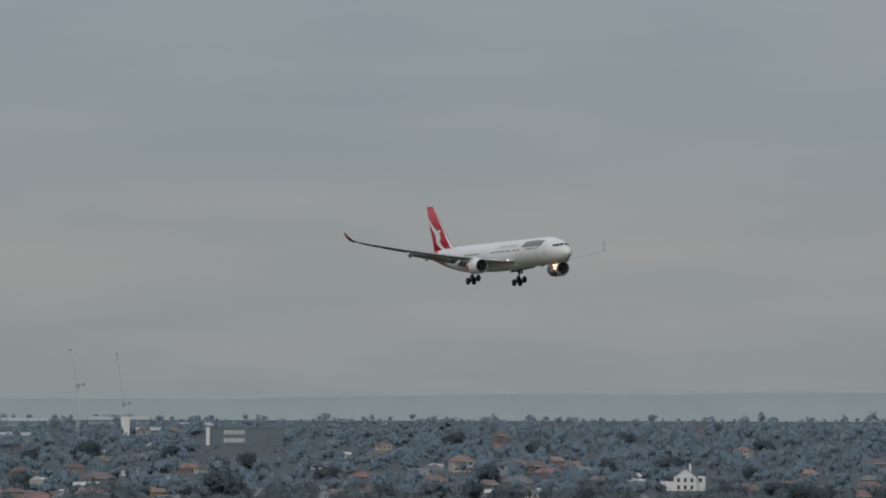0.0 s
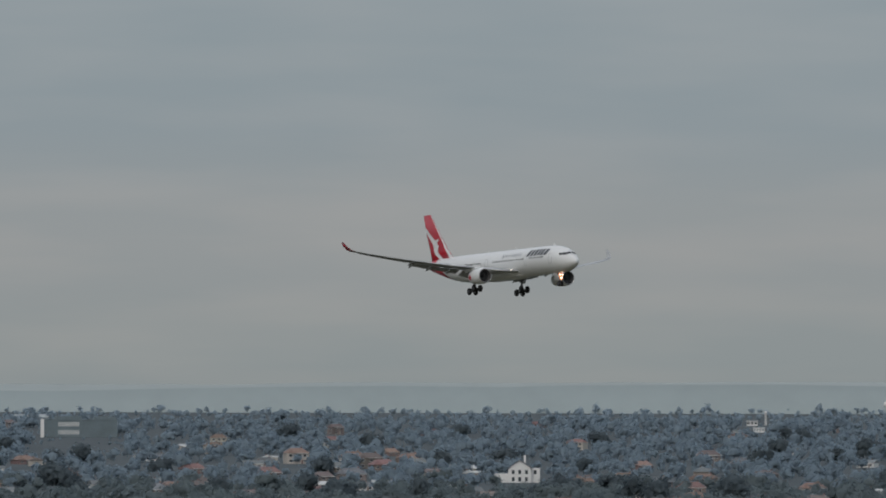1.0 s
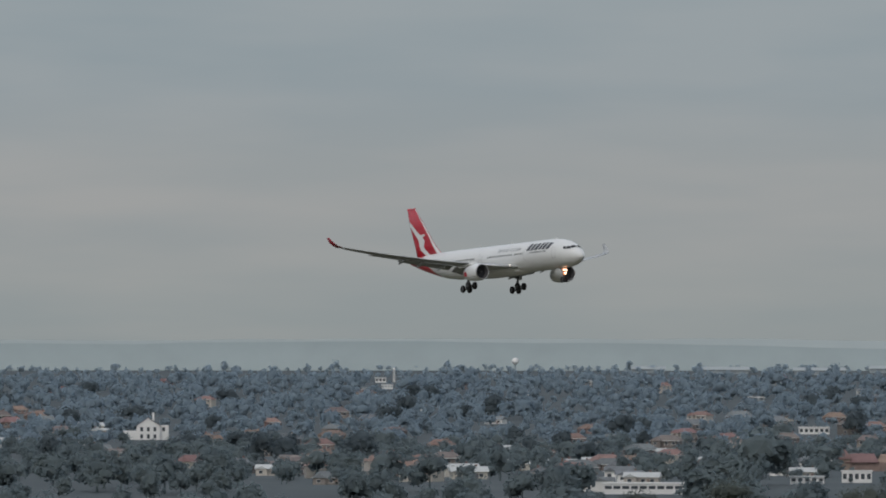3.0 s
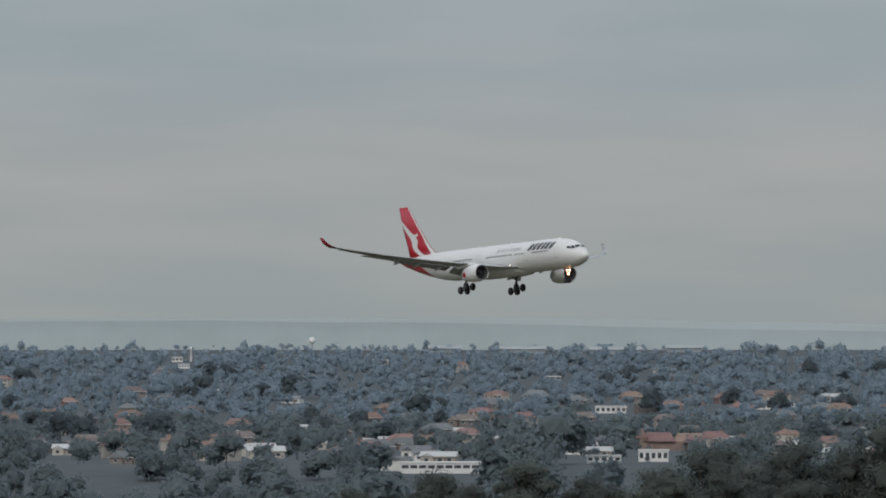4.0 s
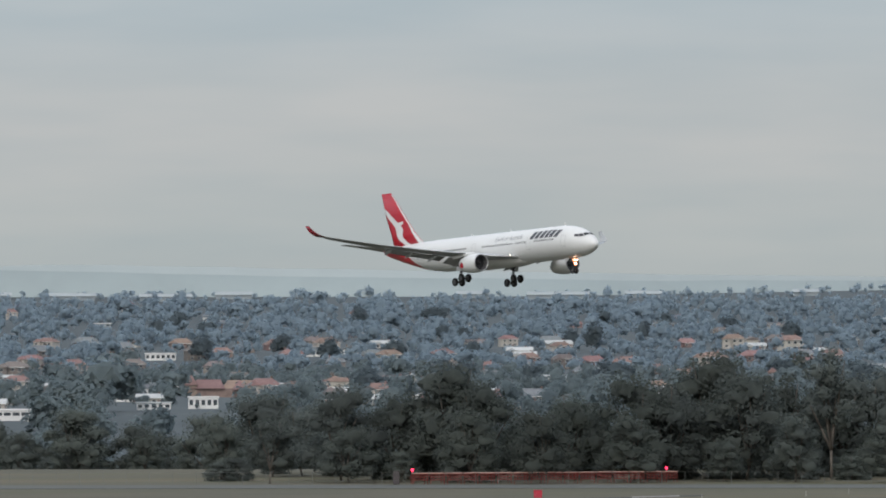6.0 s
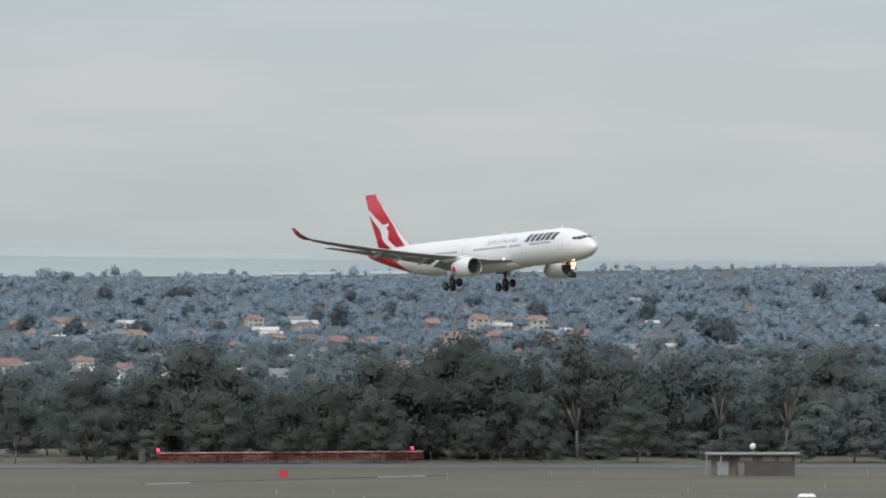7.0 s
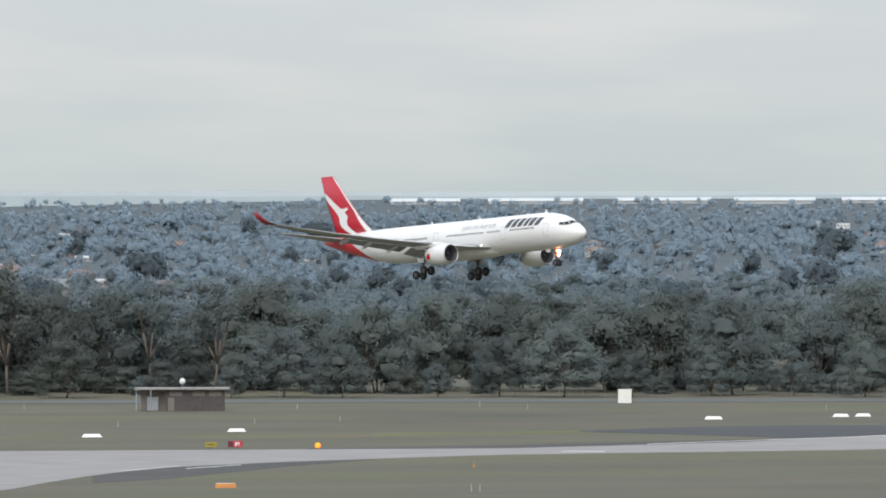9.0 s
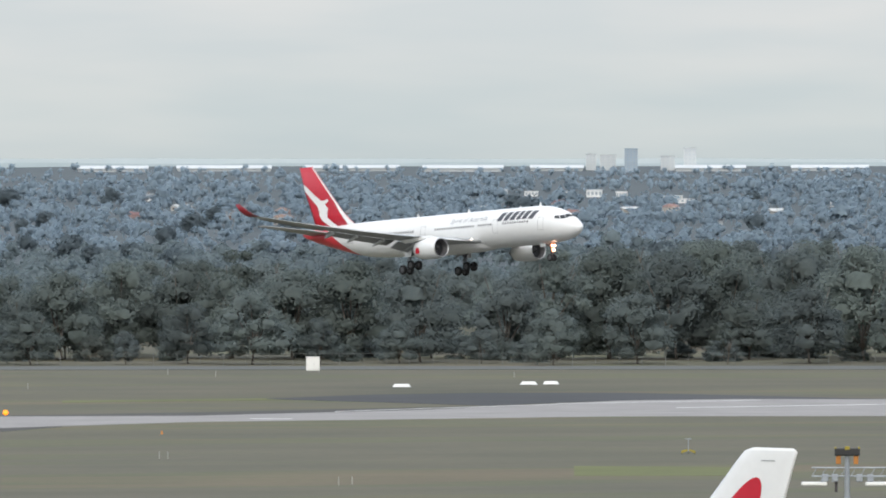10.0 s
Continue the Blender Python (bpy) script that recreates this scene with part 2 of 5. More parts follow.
def slogan(ob):
    cu = bpy.data.curves.new("slogan", 'FONT')
    cu.body, cu.size, cu.shear, cu.resolution_u = "Spirit of Australia", 1.25, .25, 2
    tmp = new("slogan_text", cu)
    bpy.context.view_layer.update()
    me = bpy.data.meshes.new_from_object(tmp.evaluated_get(bpy.context.evaluated_depsgraph_get()))
    bpy.data.objects.remove(tmp)
    for v in me.vertices:
        v.co = on_skin(26.2 - v.co.x * .93, 24 + v.co.y * 20, .03)
    me.materials.append(M_SILVER)
    t = new("slogan", me)
    t.parent, t["label"] = ob, "silver slogan lettering"


def airliner(parked=False):
    """The landing airliner; parked: a plain white one with a red roundel on its taller-chorded fin."""
    if parked:
        ob = thing("parked_airliner", "parked white airliner with a red disc on its tail fin", "airplane")
    else:
        ob = thing("airliner", "white twin-engined airliner with a red tail, gear down, landing", "airplane")
    # fuselage
    bm = bmesh.new()
    rings = []
    for s, r, z in FUSE:
        rings.append([(r * math.sin(2 * math.pi * i / 40), 30 - s, z - r * math.cos(2 * math.pi * i / 40)) for i in range(40)])
    loft(bm, rings)
    part("fuselage", bm, M_WHITE if parked else M_FUSE, ob, "white fuselage" if parked else "white fuselage with a red rear underside", True)
    # belly fairing
    bm = bmesh.new()
    rings = []
    for s, w, d in ((17.5, .3, -2.6), (19, 1.7, -2.86), (22, 2.6, -3.1), (27, 2.9, -3.2), (33, 2.9, -3.2), (37, 2.3, -3.0), (40, 1.2, -2.82), (41.5, .3, -2.6)):
        rings.append([(w * math.cos(math.pi * i / 12), 30 - s, -1.1 - (-1.1 - d) * math.sin(math.pi * i / 12) ** .6) for i in range(13)])
    loft(bm, rings, False, False)
    part("belly_fairing", bm, M_WHITE, ob, "light grey belly fairing", True)
    # cockpit windows
    for side in (1, -1):
        for pts in (((1.78, 86), (2.42, 86), (2.66, 62), (2.05, 50)), ((2.1, 47), (2.74, 59), (3.2, 45), (2.74, 33)), ((2.84, 32), (3.3, 44), (3.85, 38), (3.7, 27))):
            bm = bmesh.new()
            skin_patch(bm, pts, side, .05)
            part("cockpit_window", bm, M_GLASS, ob, "dark cockpit window")
    # cabin windows, in runs between the doors
    for side in (1, -1):
        for s0, s1 in ((8.8, 14.6), (16.9, 19.6), (20.8, 29.6), (34.4, 41.2)):
            bm = bmesh.new()
            s = s0
            while s < s1:
                skin_patch(bm, [(s + .13 * c, 10 + 3.6 * d) for c, d in ((-1, -.6), (-.5, -1), (.5, -1), (1, -.6), (1, .6), (.5, 1), (-.5, 1), (-1, .6))], side, .02)
                s += .533
            part("window_band", bm, M_GLASS, ob, "band of small dark cabin windows")["kind"] = "stuff"
    # doors, as fine seams
    for side in (1, -1):
        for s in (5.6, 15.4, 31.6, 48.6):
            bm = bmesh.new()
            for a0, a1, t0, t1 in ((-16, 24, 0, .05), (-16, 24, 1.02, 1.07), (24, 25, 0, 1.07), (-17, -16, 0, 1.07)):
                n = 6
                for i in range(n):
                    b0, b1 = a0 + (a1 - a0) * i / n, a0 + (a1 - a0) * (i + 1) / n
                    skin_patch(bm, [(s + t0, b0), (s + t1, b0), (s + t1, b1), (s + t0, b1)], side, .016)
            part("cabin_door", bm, M_FLAP, ob, "thin grey outline of a cabin door")
    # title: slanted dark bars, and the slogan below the crown
    s, widths = 15.7, (1.45, 1.4, 1.45, 1.2, 1.4, 1.35)
    for i, w in enumerate(() if parked else widths):
        bm = bmesh.new()
        lean, n = -.75, 6
        for k in range(n):
            f0, f1 = lean * k / n, lean * (k + 1) / n
            skin_patch(bm, [(s + f0, 18 + 30 * k / n), (s - w * .74 + f0, 18 + 30 * k / n), (s - w * .74 + f1, 18 + 30 * (k + 1) / n), (s + f1, 18 + 30 * (k + 1) / n)], 1, .03)
        part("title_bar", bm, M_TITLE, ob, "slanted charcoal title mark")
        s -= w
    if not parked:
        slogan(ob)
    # fin
    bm = bmesh.new()
    fin = [(50.3, 9.6, 2.3, .028), (53.2, 7.4, 4.4, .05), (56.6, 5.6, 7.8, .05), (60.35, 3.05, 11.75, .05)]
    if parked:
        fin = [(50.3, 9.9, 2.3, .028), (52.4, 8.8, 4.4, .05), (56.0, 6.6, 8.0, .05), (58.9, 4.75, 10.9, .05), (59.6, 4.3, 11.55, .045), (60.3, 3.3, 11.75, .04)]
    rings = []
    for s, c, z, th in fin:
        rings.append([(y, x, z) for (z0, x, y) in [(p[0], p[1], p[2]) for p in airfoil(0, s, c, 0, th, 8, 0, 0, 0)]])
    loft(bm, rings)
    finob = part("fin", bm, M_WHITE if parked else M_RED, ob, "white tail fin" if parked else "tall red tail fin", True)

    def fin_side(h):
        for a, b in zip(fin, fin[1:]):
            if a[2] <= h <= b[2]:
                k = (h - a[2]) / (b[2] - a[2])
                return a[0] + (b[0] - a[0]) * k, a[1] + (b[1] - a[1]) * k, a[3] + (b[3] - a[3]) * k
        return fin[-1][0], fin[-1][1], .05

    def fin_pt(u, h, side):
        s, c, th = fin_side(h)
        t = th * c * (1.48 * math.sqrt(max(u, 0)) - .63 * u - 1.76 * u * u + 1.42 * u ** 3 - .51 * u ** 4)
        return Vector((side * (t + .035), 30 - s - u * c, h))
    if parked:
        for side in (1, -1):
            bm = bmesh.new()
            ring = [bm.verts.new(fin_pt(.50 + .21 * math.cos(2 * math.pi * i / 32), 7.75 + 2.3 * math.sin(2 * math.pi * i / 32), side)) for i in range(32)]
            hub = bm.verts.new(fin_pt(.50, 7.75, side))
            for a, b in zip(ring, ring[1:] + ring[:1]):
                bm.faces.new((hub, a, b))
            part("red_disc", bm, M_RED, finob, "large red disc on the fin")
            bm = bmesh.new()
            bm.faces.new([bm.verts.new(fin_pt(u, h, side)) for u, h in ((.44, 10.98), (.68, 10.98), (.68, 11.04), (.44, 11.04))])
            part("seam", bm, M_FLAP, finob, "thin dark slot in the fin")
    for side in () if parked else (1, -1):
        # pale leading edge, and the white sweep of the emblem as a plain curved shape
        bm = bmesh.new()
        col = []
        for i in range(14):
            h = 2.6 + (11.6 - 2.6) * i / 13
            wdt = .06 + .10 * max(0, 1 - i / 5)
            col.append((fin_pt(.005, h, side), fin_pt(wdt, h, side)))
        vs = [[bm.verts.new(p) for p in c] for c in col]
        for a, b in zip(vs, vs[1:]):
            bm.faces.new((a[0], a[1], b[1], b[0]))
        part("leading_edge", bm, M_WHITE, finob, "white leading edge of the fin")
        bm = bmesh.new()
        ctr = [(1.0, 9.2, .10), (.93, 8.75, .14), (.82, 8.0, .16), (.70, 7.1, .18), (.60, 6.3, .19), (.55, 5.6, .17), (.60, 4.9, .12), (.66, 4.2, .11), (.62, 3.4, .13), (.52, 2.6, .12), (.48, 2.35, .12)]
        fine_c = []
        for (u0, h0, w0), (u1, h1, w1) in zip(ctr, ctr[1:]):
            for k in range(3):
                q = k / 3
                fine_c.append((u0 + (u1 - u0) * q, h0 + (h1 - h0) * q, w0 + (w1 - w0) * q))
        vs = []
        for u, h, w in fine_c:
            vs.append([bm.verts.new(fin_pt(min(.985, max(.1, u + d)), h + .25 * (d / .15), side)) for d in (-w, 0, w)])
        for a, b in zip(vs, vs[1:]):
            for i in (0, 1):
                bm.faces.new((a[i], a[i + 1], b[i + 1], b[i]))
        # forward tip of the emblem
        tip = [(.52, 6.6), (.36, 6.55), (.22, 6.75), (.24, 6.35), (.38, 6.1), (.46, 5.6)]
        bm.faces.new([bm.verts.new(fin_pt(u, h, side)) for u, h in tip])
        part("emblem", bm, M_WHITE, finob, "white curved emblem shape")
    # tailplanes
    for side in (1, -1):
        bm = bmesh.new()
        rings = [[(side * p[0], p[1], p[2]) for p in airfoil(x, s, c, z, .055, 8)] for x, s, c, z in ((.9, 53.6, 6.2, 1.35), (4.5, 56.2, 4.4, 1.95), (9.6, 59.9, 2.2, 2.75))]
        loft(bm, rings)
        part("tailplane", bm, M_WING, ob, "grey tailplane", True)
    # wings
    for side in (1, -1):
        bm = bmesh.new()
        loft(bm, [[(side * p[0], p[1], p[2]) for p in airfoil(x, s, c * .88, z, th * (1.1 - .012 * x), 10, 1.5 - .11 * x)] for x, s, c, z, th in WING])
        wing = part("wing", bm, M_WING, ob, "swept grey wing with flaps down", True)
        bm = bmesh.new()
        W = [(28.9, 37.9, 2.3, 2.45, .04, 0), (29.5, 38.7, 1.95, 2.8, .04, -.5), (29.9, 39.7, 1.6, 3.45, .04, -.8), (30.1, 41.0, 1.0, 4.4, .04, -.8)]
        loft(bm, [[(side * p[0], p[1], p[2]) for p in airfoil(x, s, c, z, th, 7, 0, ln)] for x, s, c, z, th, ln in W])
        bmesh.ops.recalc_face_normals(bm, faces=bm.faces)
        for f in bm.faces:
            f.material_index = 0 if f.normal.x * side > 0 else 1
        part("winglet", bm, [M_WINGLET, M_WING], wing, "upturned winglet, dark red outside and grey inside", True)
        # flaps and aileron: slabs hung behind and below the trailing edge
        for x0, x1, ang, drop in ((3.0, 9.0, 24, .08), (9.6, 18.4, 20, .03), (18.8, 27.6, 0, -.03)):
            bm = bmesh.new()
            rings = []
            for k in range(5):
                x = x0 + (x1 - x0) * k / 4
                xx, s, c, z, th = wing_at(x)
                sh = s + c * .77
                rings.append([(side * p[0], p[1], p[2]) for p in airfoil(x, sh, c * .25, z - drop - .015 * c - math.tan(radians(1.5 - .11 * x)) * .77 * c, .09 if ang > 10 else .05, 7, ang)])
            loft(bm, rings)
            part("flap" if ang > 10 else "aileron", bm, M_FLAP, wing, "dark grey lowered flap", True)
        # slats ahead of the leading edge
        for x0, x1 in ((3.6, 8.4), (10.4, 18.4), (18.6, 28.0)):
            bm = bmesh.new()
            rings = []
            for k in range(4):
                xx, s, c, z, th = wing_at(x0 + (x1 - x0) * k / 3)
                rings.append([(side * p[0], p[1], p[2]) for p in airfoil(xx, s - .05 * c, c * .13, z - .02 * c, .16 - .0035 * xx, 7, -22 + .6 * xx)])
            loft(bm, rings)
            part("slat", bm, M_METAL, wing, "pale metal slat", True)
        # flap track fairings
        for x in (6.6, 11.2, 14.8, 18.0):
            xx, s, c, z, th = wing_at(x)
            L = c * .42
            bm = bmesh.new()
            rings = []
            for k, r in ((0, .03), (.15, .22), (.4, .34), (.65, .30), (.85, .17), (1, .03)):
                yy, zz = 30 - (s + c * .70 + k * L), z - .045 * c - .16 - max(0, k - .4) ** 1.2 * L * .42
                rings.append([(side * x + .62 * r * math.cos(2 * math.pi * i / 10), yy, zz + 1.15 * r * math.sin(2 * math.pi * i / 10)) for i in range(10)])
            loft(bm, rings)
            part("track_fairing", bm, M_WING, wing, "grey canoe-shaped flap fairing", True)
        # wing root landing lamp
        if parked:
            M_ROOT = M_GLASS
        else:
            M_ROOT = M_LAMP2
        bm = bmesh.new()
        c0 = Vector((side * 3.35, 30 - 20.55, -1.45))
        bmesh.ops.create_icosphere(bm, subdivisions=2, radius=.15, matrix=Matrix.Translation(c0) @ Matrix.Diagonal((1, .8, .8, 1)))
        part("wing_lamp", bm, M_ROOT, wing, "lamp in the wing root", True)
        # engine
        ex, ez, es = side * 9.37, -2.75, 20.3
        bm = bmesh.new()
        at = Matrix.Translation((ex, 30 - es, ez)) @ Matrix.Rotation(radians(1.5), 4, 'X')
        prof = [(-1.15, 1.16), (-.6, 1.17), (-.2, 1.2), (-.12, 1.26)]
        lathe(bm, prof, 'y', 32)
        duct = bm
        bm = bmesh.new()
        outer = [(-.12, 1.42), (-.6, 1.52), (-1.5, 1.57), (-2.8, 1.53), (-4.0, 1.39), (-4.9, 1.22), (-4.9, 1.16), (-4.0, 1.25)]
        lathe(bm, outer, 'y', 32)
        eng = part("nacelle", bm, M_WHITE, ob, "white engine nacelle", True, at)
        bm = bmesh.new()
        lathe(bm, [(-.12, 1.26), (0, 1.31), (.03, 1.34), (0, 1.38), (-.12, 1.42)], 'y', 32)
        part("inlet_lip", bm, M_METAL, eng, "polished inlet lip", True)
        part("inlet_duct", duct, M_STRUT, eng, "dark inlet duct", True)
        bm = bmesh.new()
        lathe(bm, [(-1.12, 1.19), (-1.12, .42), (-.75, .3), (-.45, .02)], 'y', 32)
        part("fan", bm, M_DARK, eng, "dark fan in the inlet")
        bm = bmesh.new()
        lathe(bm, [(-3.9, 1.3), (-4.2, .95), (-5.3, .78), (-6.0, .55), (-6.0, .4), (-6.7, .08)], 'y', 24)
        part("core_exhaust", bm, M_STRUT, eng, "dark metal exhaust", True)
        bm = bmesh.new()
        wz = wing_at(9.37)
        loft(bm, [[(ex + q * .24, y, z) for q, y, z in ((-.1, 30 - es - 1.0, ez + 1.55), (-1, 30 - es - 3, ez + 1.45), (-.6, 30 - es - 8, ez + 1.0), (.6, 30 - es - 8, ez + 1.0), (1, 30 - es - 3, ez + 1.45), (.1, 30 - es - 1.0, ez + 1.55))],
                  [(ex + q * .24, y, z) for q, y, z in ((-.1, 30 - es - 2.6, ez + 1.95), (-1, 30 - es - 4.3, wz[3] - .1), (-.6, 30 - es - 9, wz[3] - .3), (.6, 30 - es - 9, wz[3] - .3), (1, 30 - es - 4.3, wz[3] - .1), (.1, 30 - es - 2.6, ez + 1.95))]])
        part("pylon", bm, M_WHITE, ob, "engine pylon")
        if parked:
            continue
        bm = bmesh.new()
        bm.faces.new([bm.verts.new((side * (1.5 * math.cos(a) + .06), y, 1.5 * math.sin(a))) for a, y in ((-.42, -3.3), (-.42, -4.15), (-.05, -4.05), (.2, -3.75), (.1, -3.3))])
        part("engine_emblem", bm, M_RED, eng, "small red mark on the nacelle")
    # main gear
    bm = bmesh.new()
    tyre_prof = [(-.2, .42), (-.23, .55), (-.2, .66), (-.1, .70), (.1, .70), (.2, .66), (.23, .55), (.2, .42)]
    for side in (1, -1):
        gx, gy, top, low = side * 5.34, 30 - 32.05, -1.6, -4.95
        bm = bmesh.new()
        rod(bm, (gx - side * .5, gy, top), (gx, gy, -3.3), .26, .24, 12)
        rod(bm, (gx, gy, -3.3), (gx, gy, low), .16, .16, 10)
        strut = part("main_strut", bm, M_STRUT, ob, "grey main gear leg", True)
        bm = bmesh.new()
        rod(bm, (gx, gy, -3.2), (gx - side * 2.6, gy + .3, -2.4), .12)
        rod(bm, (gx, gy, -3.0), (gx - side * .4, gy + 2.2, -2.0), .1)
        rod(bm, (gx, gy - .25, -3.3), (gx, gy - .7, -4.1), .07)
        rod(bm, (gx, gy - .7, -4.1), (gx, gy - .2, -4.8), .07)
        part("brace", bm, M_STRUT, strut)
        bm = bmesh.new()
        box(bm, gx + side * .42, gy - .7, -3.4, gx + side * .50, gy + .7, -1.7, .02)
        part("gear_door", bm, M_WHITE, strut, "white gear door")
        tilt = radians(17)
        f0 = Vector((gx, gy + .99 * math.cos(tilt), low + .99 * math.sin(tilt)))
        f1 = Vector((gx, gy - .99 * math.cos(tilt), low - .99 * math.sin(tilt)))
        bm = bmesh.new()
        rod(bm, f0, f1, .17)
        for q in (f0, f1):
            rod(bm, q - Vector((.7, 0, 0)), q + Vector((.7, 0, 0)), .09)
        part("bogie_beam", bm, M_STRUT, strut)
        for q in (f0, f1):
            for dx in (-.7, .7):
                bm = bmesh.new()
                lathe(bm, tyre_prof, 'x', 24)
                w = part("wheel", bm, M_TYRE, strut, "black tyre", True, Matrix.Translation(q + Vector((dx, 0, 0))))
                bm = bmesh.new()
                lathe(bm, [(-.16, .1), (-.2, .2), (-.15, .42), (.15, .42), (.2, .2), (.16, .1)], 'x', 16, None, True)
                part("hub", bm, M_STRUT, w, "dull metal hub", True)
    # nose gear
    gy = 30 - 6.7
    bm = bmesh.new()
    rod(bm, (0, gy - .2, -2.4), (0, gy, -4.85), .17, .12, 10)
    rod(bm, (0, gy - .1, -3.5), (0, gy - 1.6, -2.5), .08)
    rod(bm, (-.45, gy, -4.85), (.45, gy, -4.85), .08)
    nose = part("nose_strut", bm, M_STRUT, ob, "grey nose gear leg", True)
    for dx in (-.36, .36):
        bm = bmesh.new()
        lathe(bm, [(a * .75, r * .76) for a, r in tyre_prof], 'x', 24)
        w = part("wheel", bm, M_TYRE, nose, "black tyre", True, Matrix.Translation((dx, gy, -4.85)))
        bm = bmesh.new()
        lathe(bm, [(-.12, .08), (-.15, .15), (-.1, .32), (.1, .32), (.15, .15), (.12, .08)], 'x', 16, None, True)
        part("hub", bm, M_STRUT, w)
    # the glowing orange shells imitate the glow around the white-hot bulbs
    for dx, dz, r in () if parked else ((-.26, -3.1, .24), (.26, -3.1, .24), (0, -3.7, .32)):
        bm = bmesh.new()
        bmesh.ops.create_icosphere(bm, subdivisions=2, radius=r, matrix=Matrix.Translation((dx, gy + .3, dz)) @ Matrix.Diagonal((1, .6, 1, 1)))
        lamp = part("landing_light", bm, M_LAMP, nose, "bright warm landing light", True)
        bm = bmesh.new()
        bmesh.ops.create_icosphere(bm, subdivisions=2, radius=r * .6, matrix=Matrix.Translation((dx, gy + .3 + r * .45, dz)) @ Matrix.Diagonal((1, .5, 1, 1)))
        part("bulb", bm, M_BULB, lamp, "white-hot bulb", True)
    for side in (1, -1):
        bm = bmesh.new()
        box(bm, side * .55, gy - 1.9, -3.2, side * .6, gy - .8, -2.5, .02)
        part("gear_door", bm, M_WHITE, nose, "white gear door")
    # aerials on the crown
    for s, h in ((8.6, .5), (24.5, .45), (36, .4), (13, .2)):
        bm = bmesh.new()
        loft(bm, [[(q * .04, 30 - s - d, 2.78) for q, d in ((0, 0), (1, .25), (0, .6), (-1, .25))], [(q * .02, 30 - s - d - .25, 2.8 + h) for q, d in ((0, 0), (1, .1), (0, .3), (-1, .1))]])
        part("aerial", bm, M_WHITE, ob, "small blade aerial")
    return ob


AIRLINER = airliner()


# ---- ground --------------------------------------------------------------
def polar(az, d):
    """The plan place that lies az degrees right of north and d metres from the camera's foot."""
    return d * math.sin(radians(az)), d * math.cos(radians(az))


def ground_z(d, az=0.0):
    """Flat over the airfield, a wooded valley behind it to the west, then raised so the far suburbs meet the camera's
    horizon.
    """
    if d < 3300:
        if d < 1760 or d > 2560:
            return 0.0
        west = max(0.0, min(1.0, (11.5 - az) / 2.5)) if az > -90 else 1.0
        k = (d - 1760) / 340 if d < 2100 else (1.0 if d < 2200 else (2560 - d) / 360)
        return -15.0 * west * (k * k * (3 - 2 * k))
    return 27.0 * ((min(d, 4960) - 3300) / 1400) ** 1.3


def reach(el):
    """The distance at which a sight line el degrees under the horizon meets the ground."""
    lo, hi = 50.0, 4900.0
    for _ in range(40):
        mid = (lo + hi) / 2
        if EYE - mid * math.tan(radians(-el)) > ground_z(mid):
            lo = mid
        else:
            hi = mid
    return lo


def facing(az, d, turn=0.0, z=None):
    """A pose on the ground with its y axis pointing away from the camera's foot, turned to the left by turn."""
    x, y = polar(az, d)
    return pose(x, y, ground_z(d, az) if z is None else z, 0, 0, -az + turn)


def raw(name, verts, faces, material, parent=None, label="", smooth=True, at=None, normals=None):
    me = bpy.data.meshes.new(name)
    me.from_pydata([tuple(v) for v in verts], [], [tuple(f) for f in faces])
    if smooth:
        me.polygons.foreach_set("use_smooth", [True] * len(me.polygons))
    if normals is not None:
        me.normals_split_custom_set_from_vertices(normals.tolist())
    me.materials.append(material)
    ob = new(name, me)
    if parent:
        ob.parent = parent
    if at is not None:
        ob.matrix_basis = at
    if label:
        ob["label"] = label
    return ob


def grass_mat():
    m = mat("dry_grass", (.106, .093, .062), rough=.95, color2=(.070, .070, .045), scale=30, fine=16)
    nt = m.node_tree
    b = nt.nodes["Principled BSDF"]
    old = b.inputs["Base Color"].links[0].from_socket
    co = nt.nodes.new("ShaderNodeTexCoord")
    mp = nt.nodes.new("ShaderNodeMapping")
    mp.inputs["Scale"].default_value = (.006, .035, 1)
    mp.inputs["Rotation"].default_value = (0, 0, radians(11))
    nt.links.new(co.outputs["Object"], mp.inputs[0])
    nz = nt.nodes.new("ShaderNodeTexNoise")
    nz.inputs["Scale"].default_value, nz.inputs["Detail"].default_value = 1.0, 5
    nt.links.new(mp.outputs[0], nz.inputs["Vector"])
    rp = nt.nodes.new("ShaderNodeValToRGB")
    els = rp.color_ramp.elements
    els[0].position, els[0].color = .36, (.90, .92, .86, 1)
    els[1].position, els[1].color = .64, (1.24, 1.08, .98, 1)
    e = els.new(.5)
    e.color = (1, 1, 1, 1)
    e = els.new(.57)
    e.color = (.94, 1.06, .78, 1)
    nt.links.new(nz.outputs["Fac"], rp.inputs[0])
    mx = nt.nodes.new("ShaderNodeMix")
    mx.data_type, mx.blend_type = 'RGBA', 'MULTIPLY'
    mx.inputs["Factor"].default_value = 1.0
    nt.links.new(old, mx.inputs["A"])
    nt.links.new(rp.outputs["Color"], mx.inputs["B"])
    nt.links.new(mx.outputs["Result"], b.inputs["Base Color"])
    return m


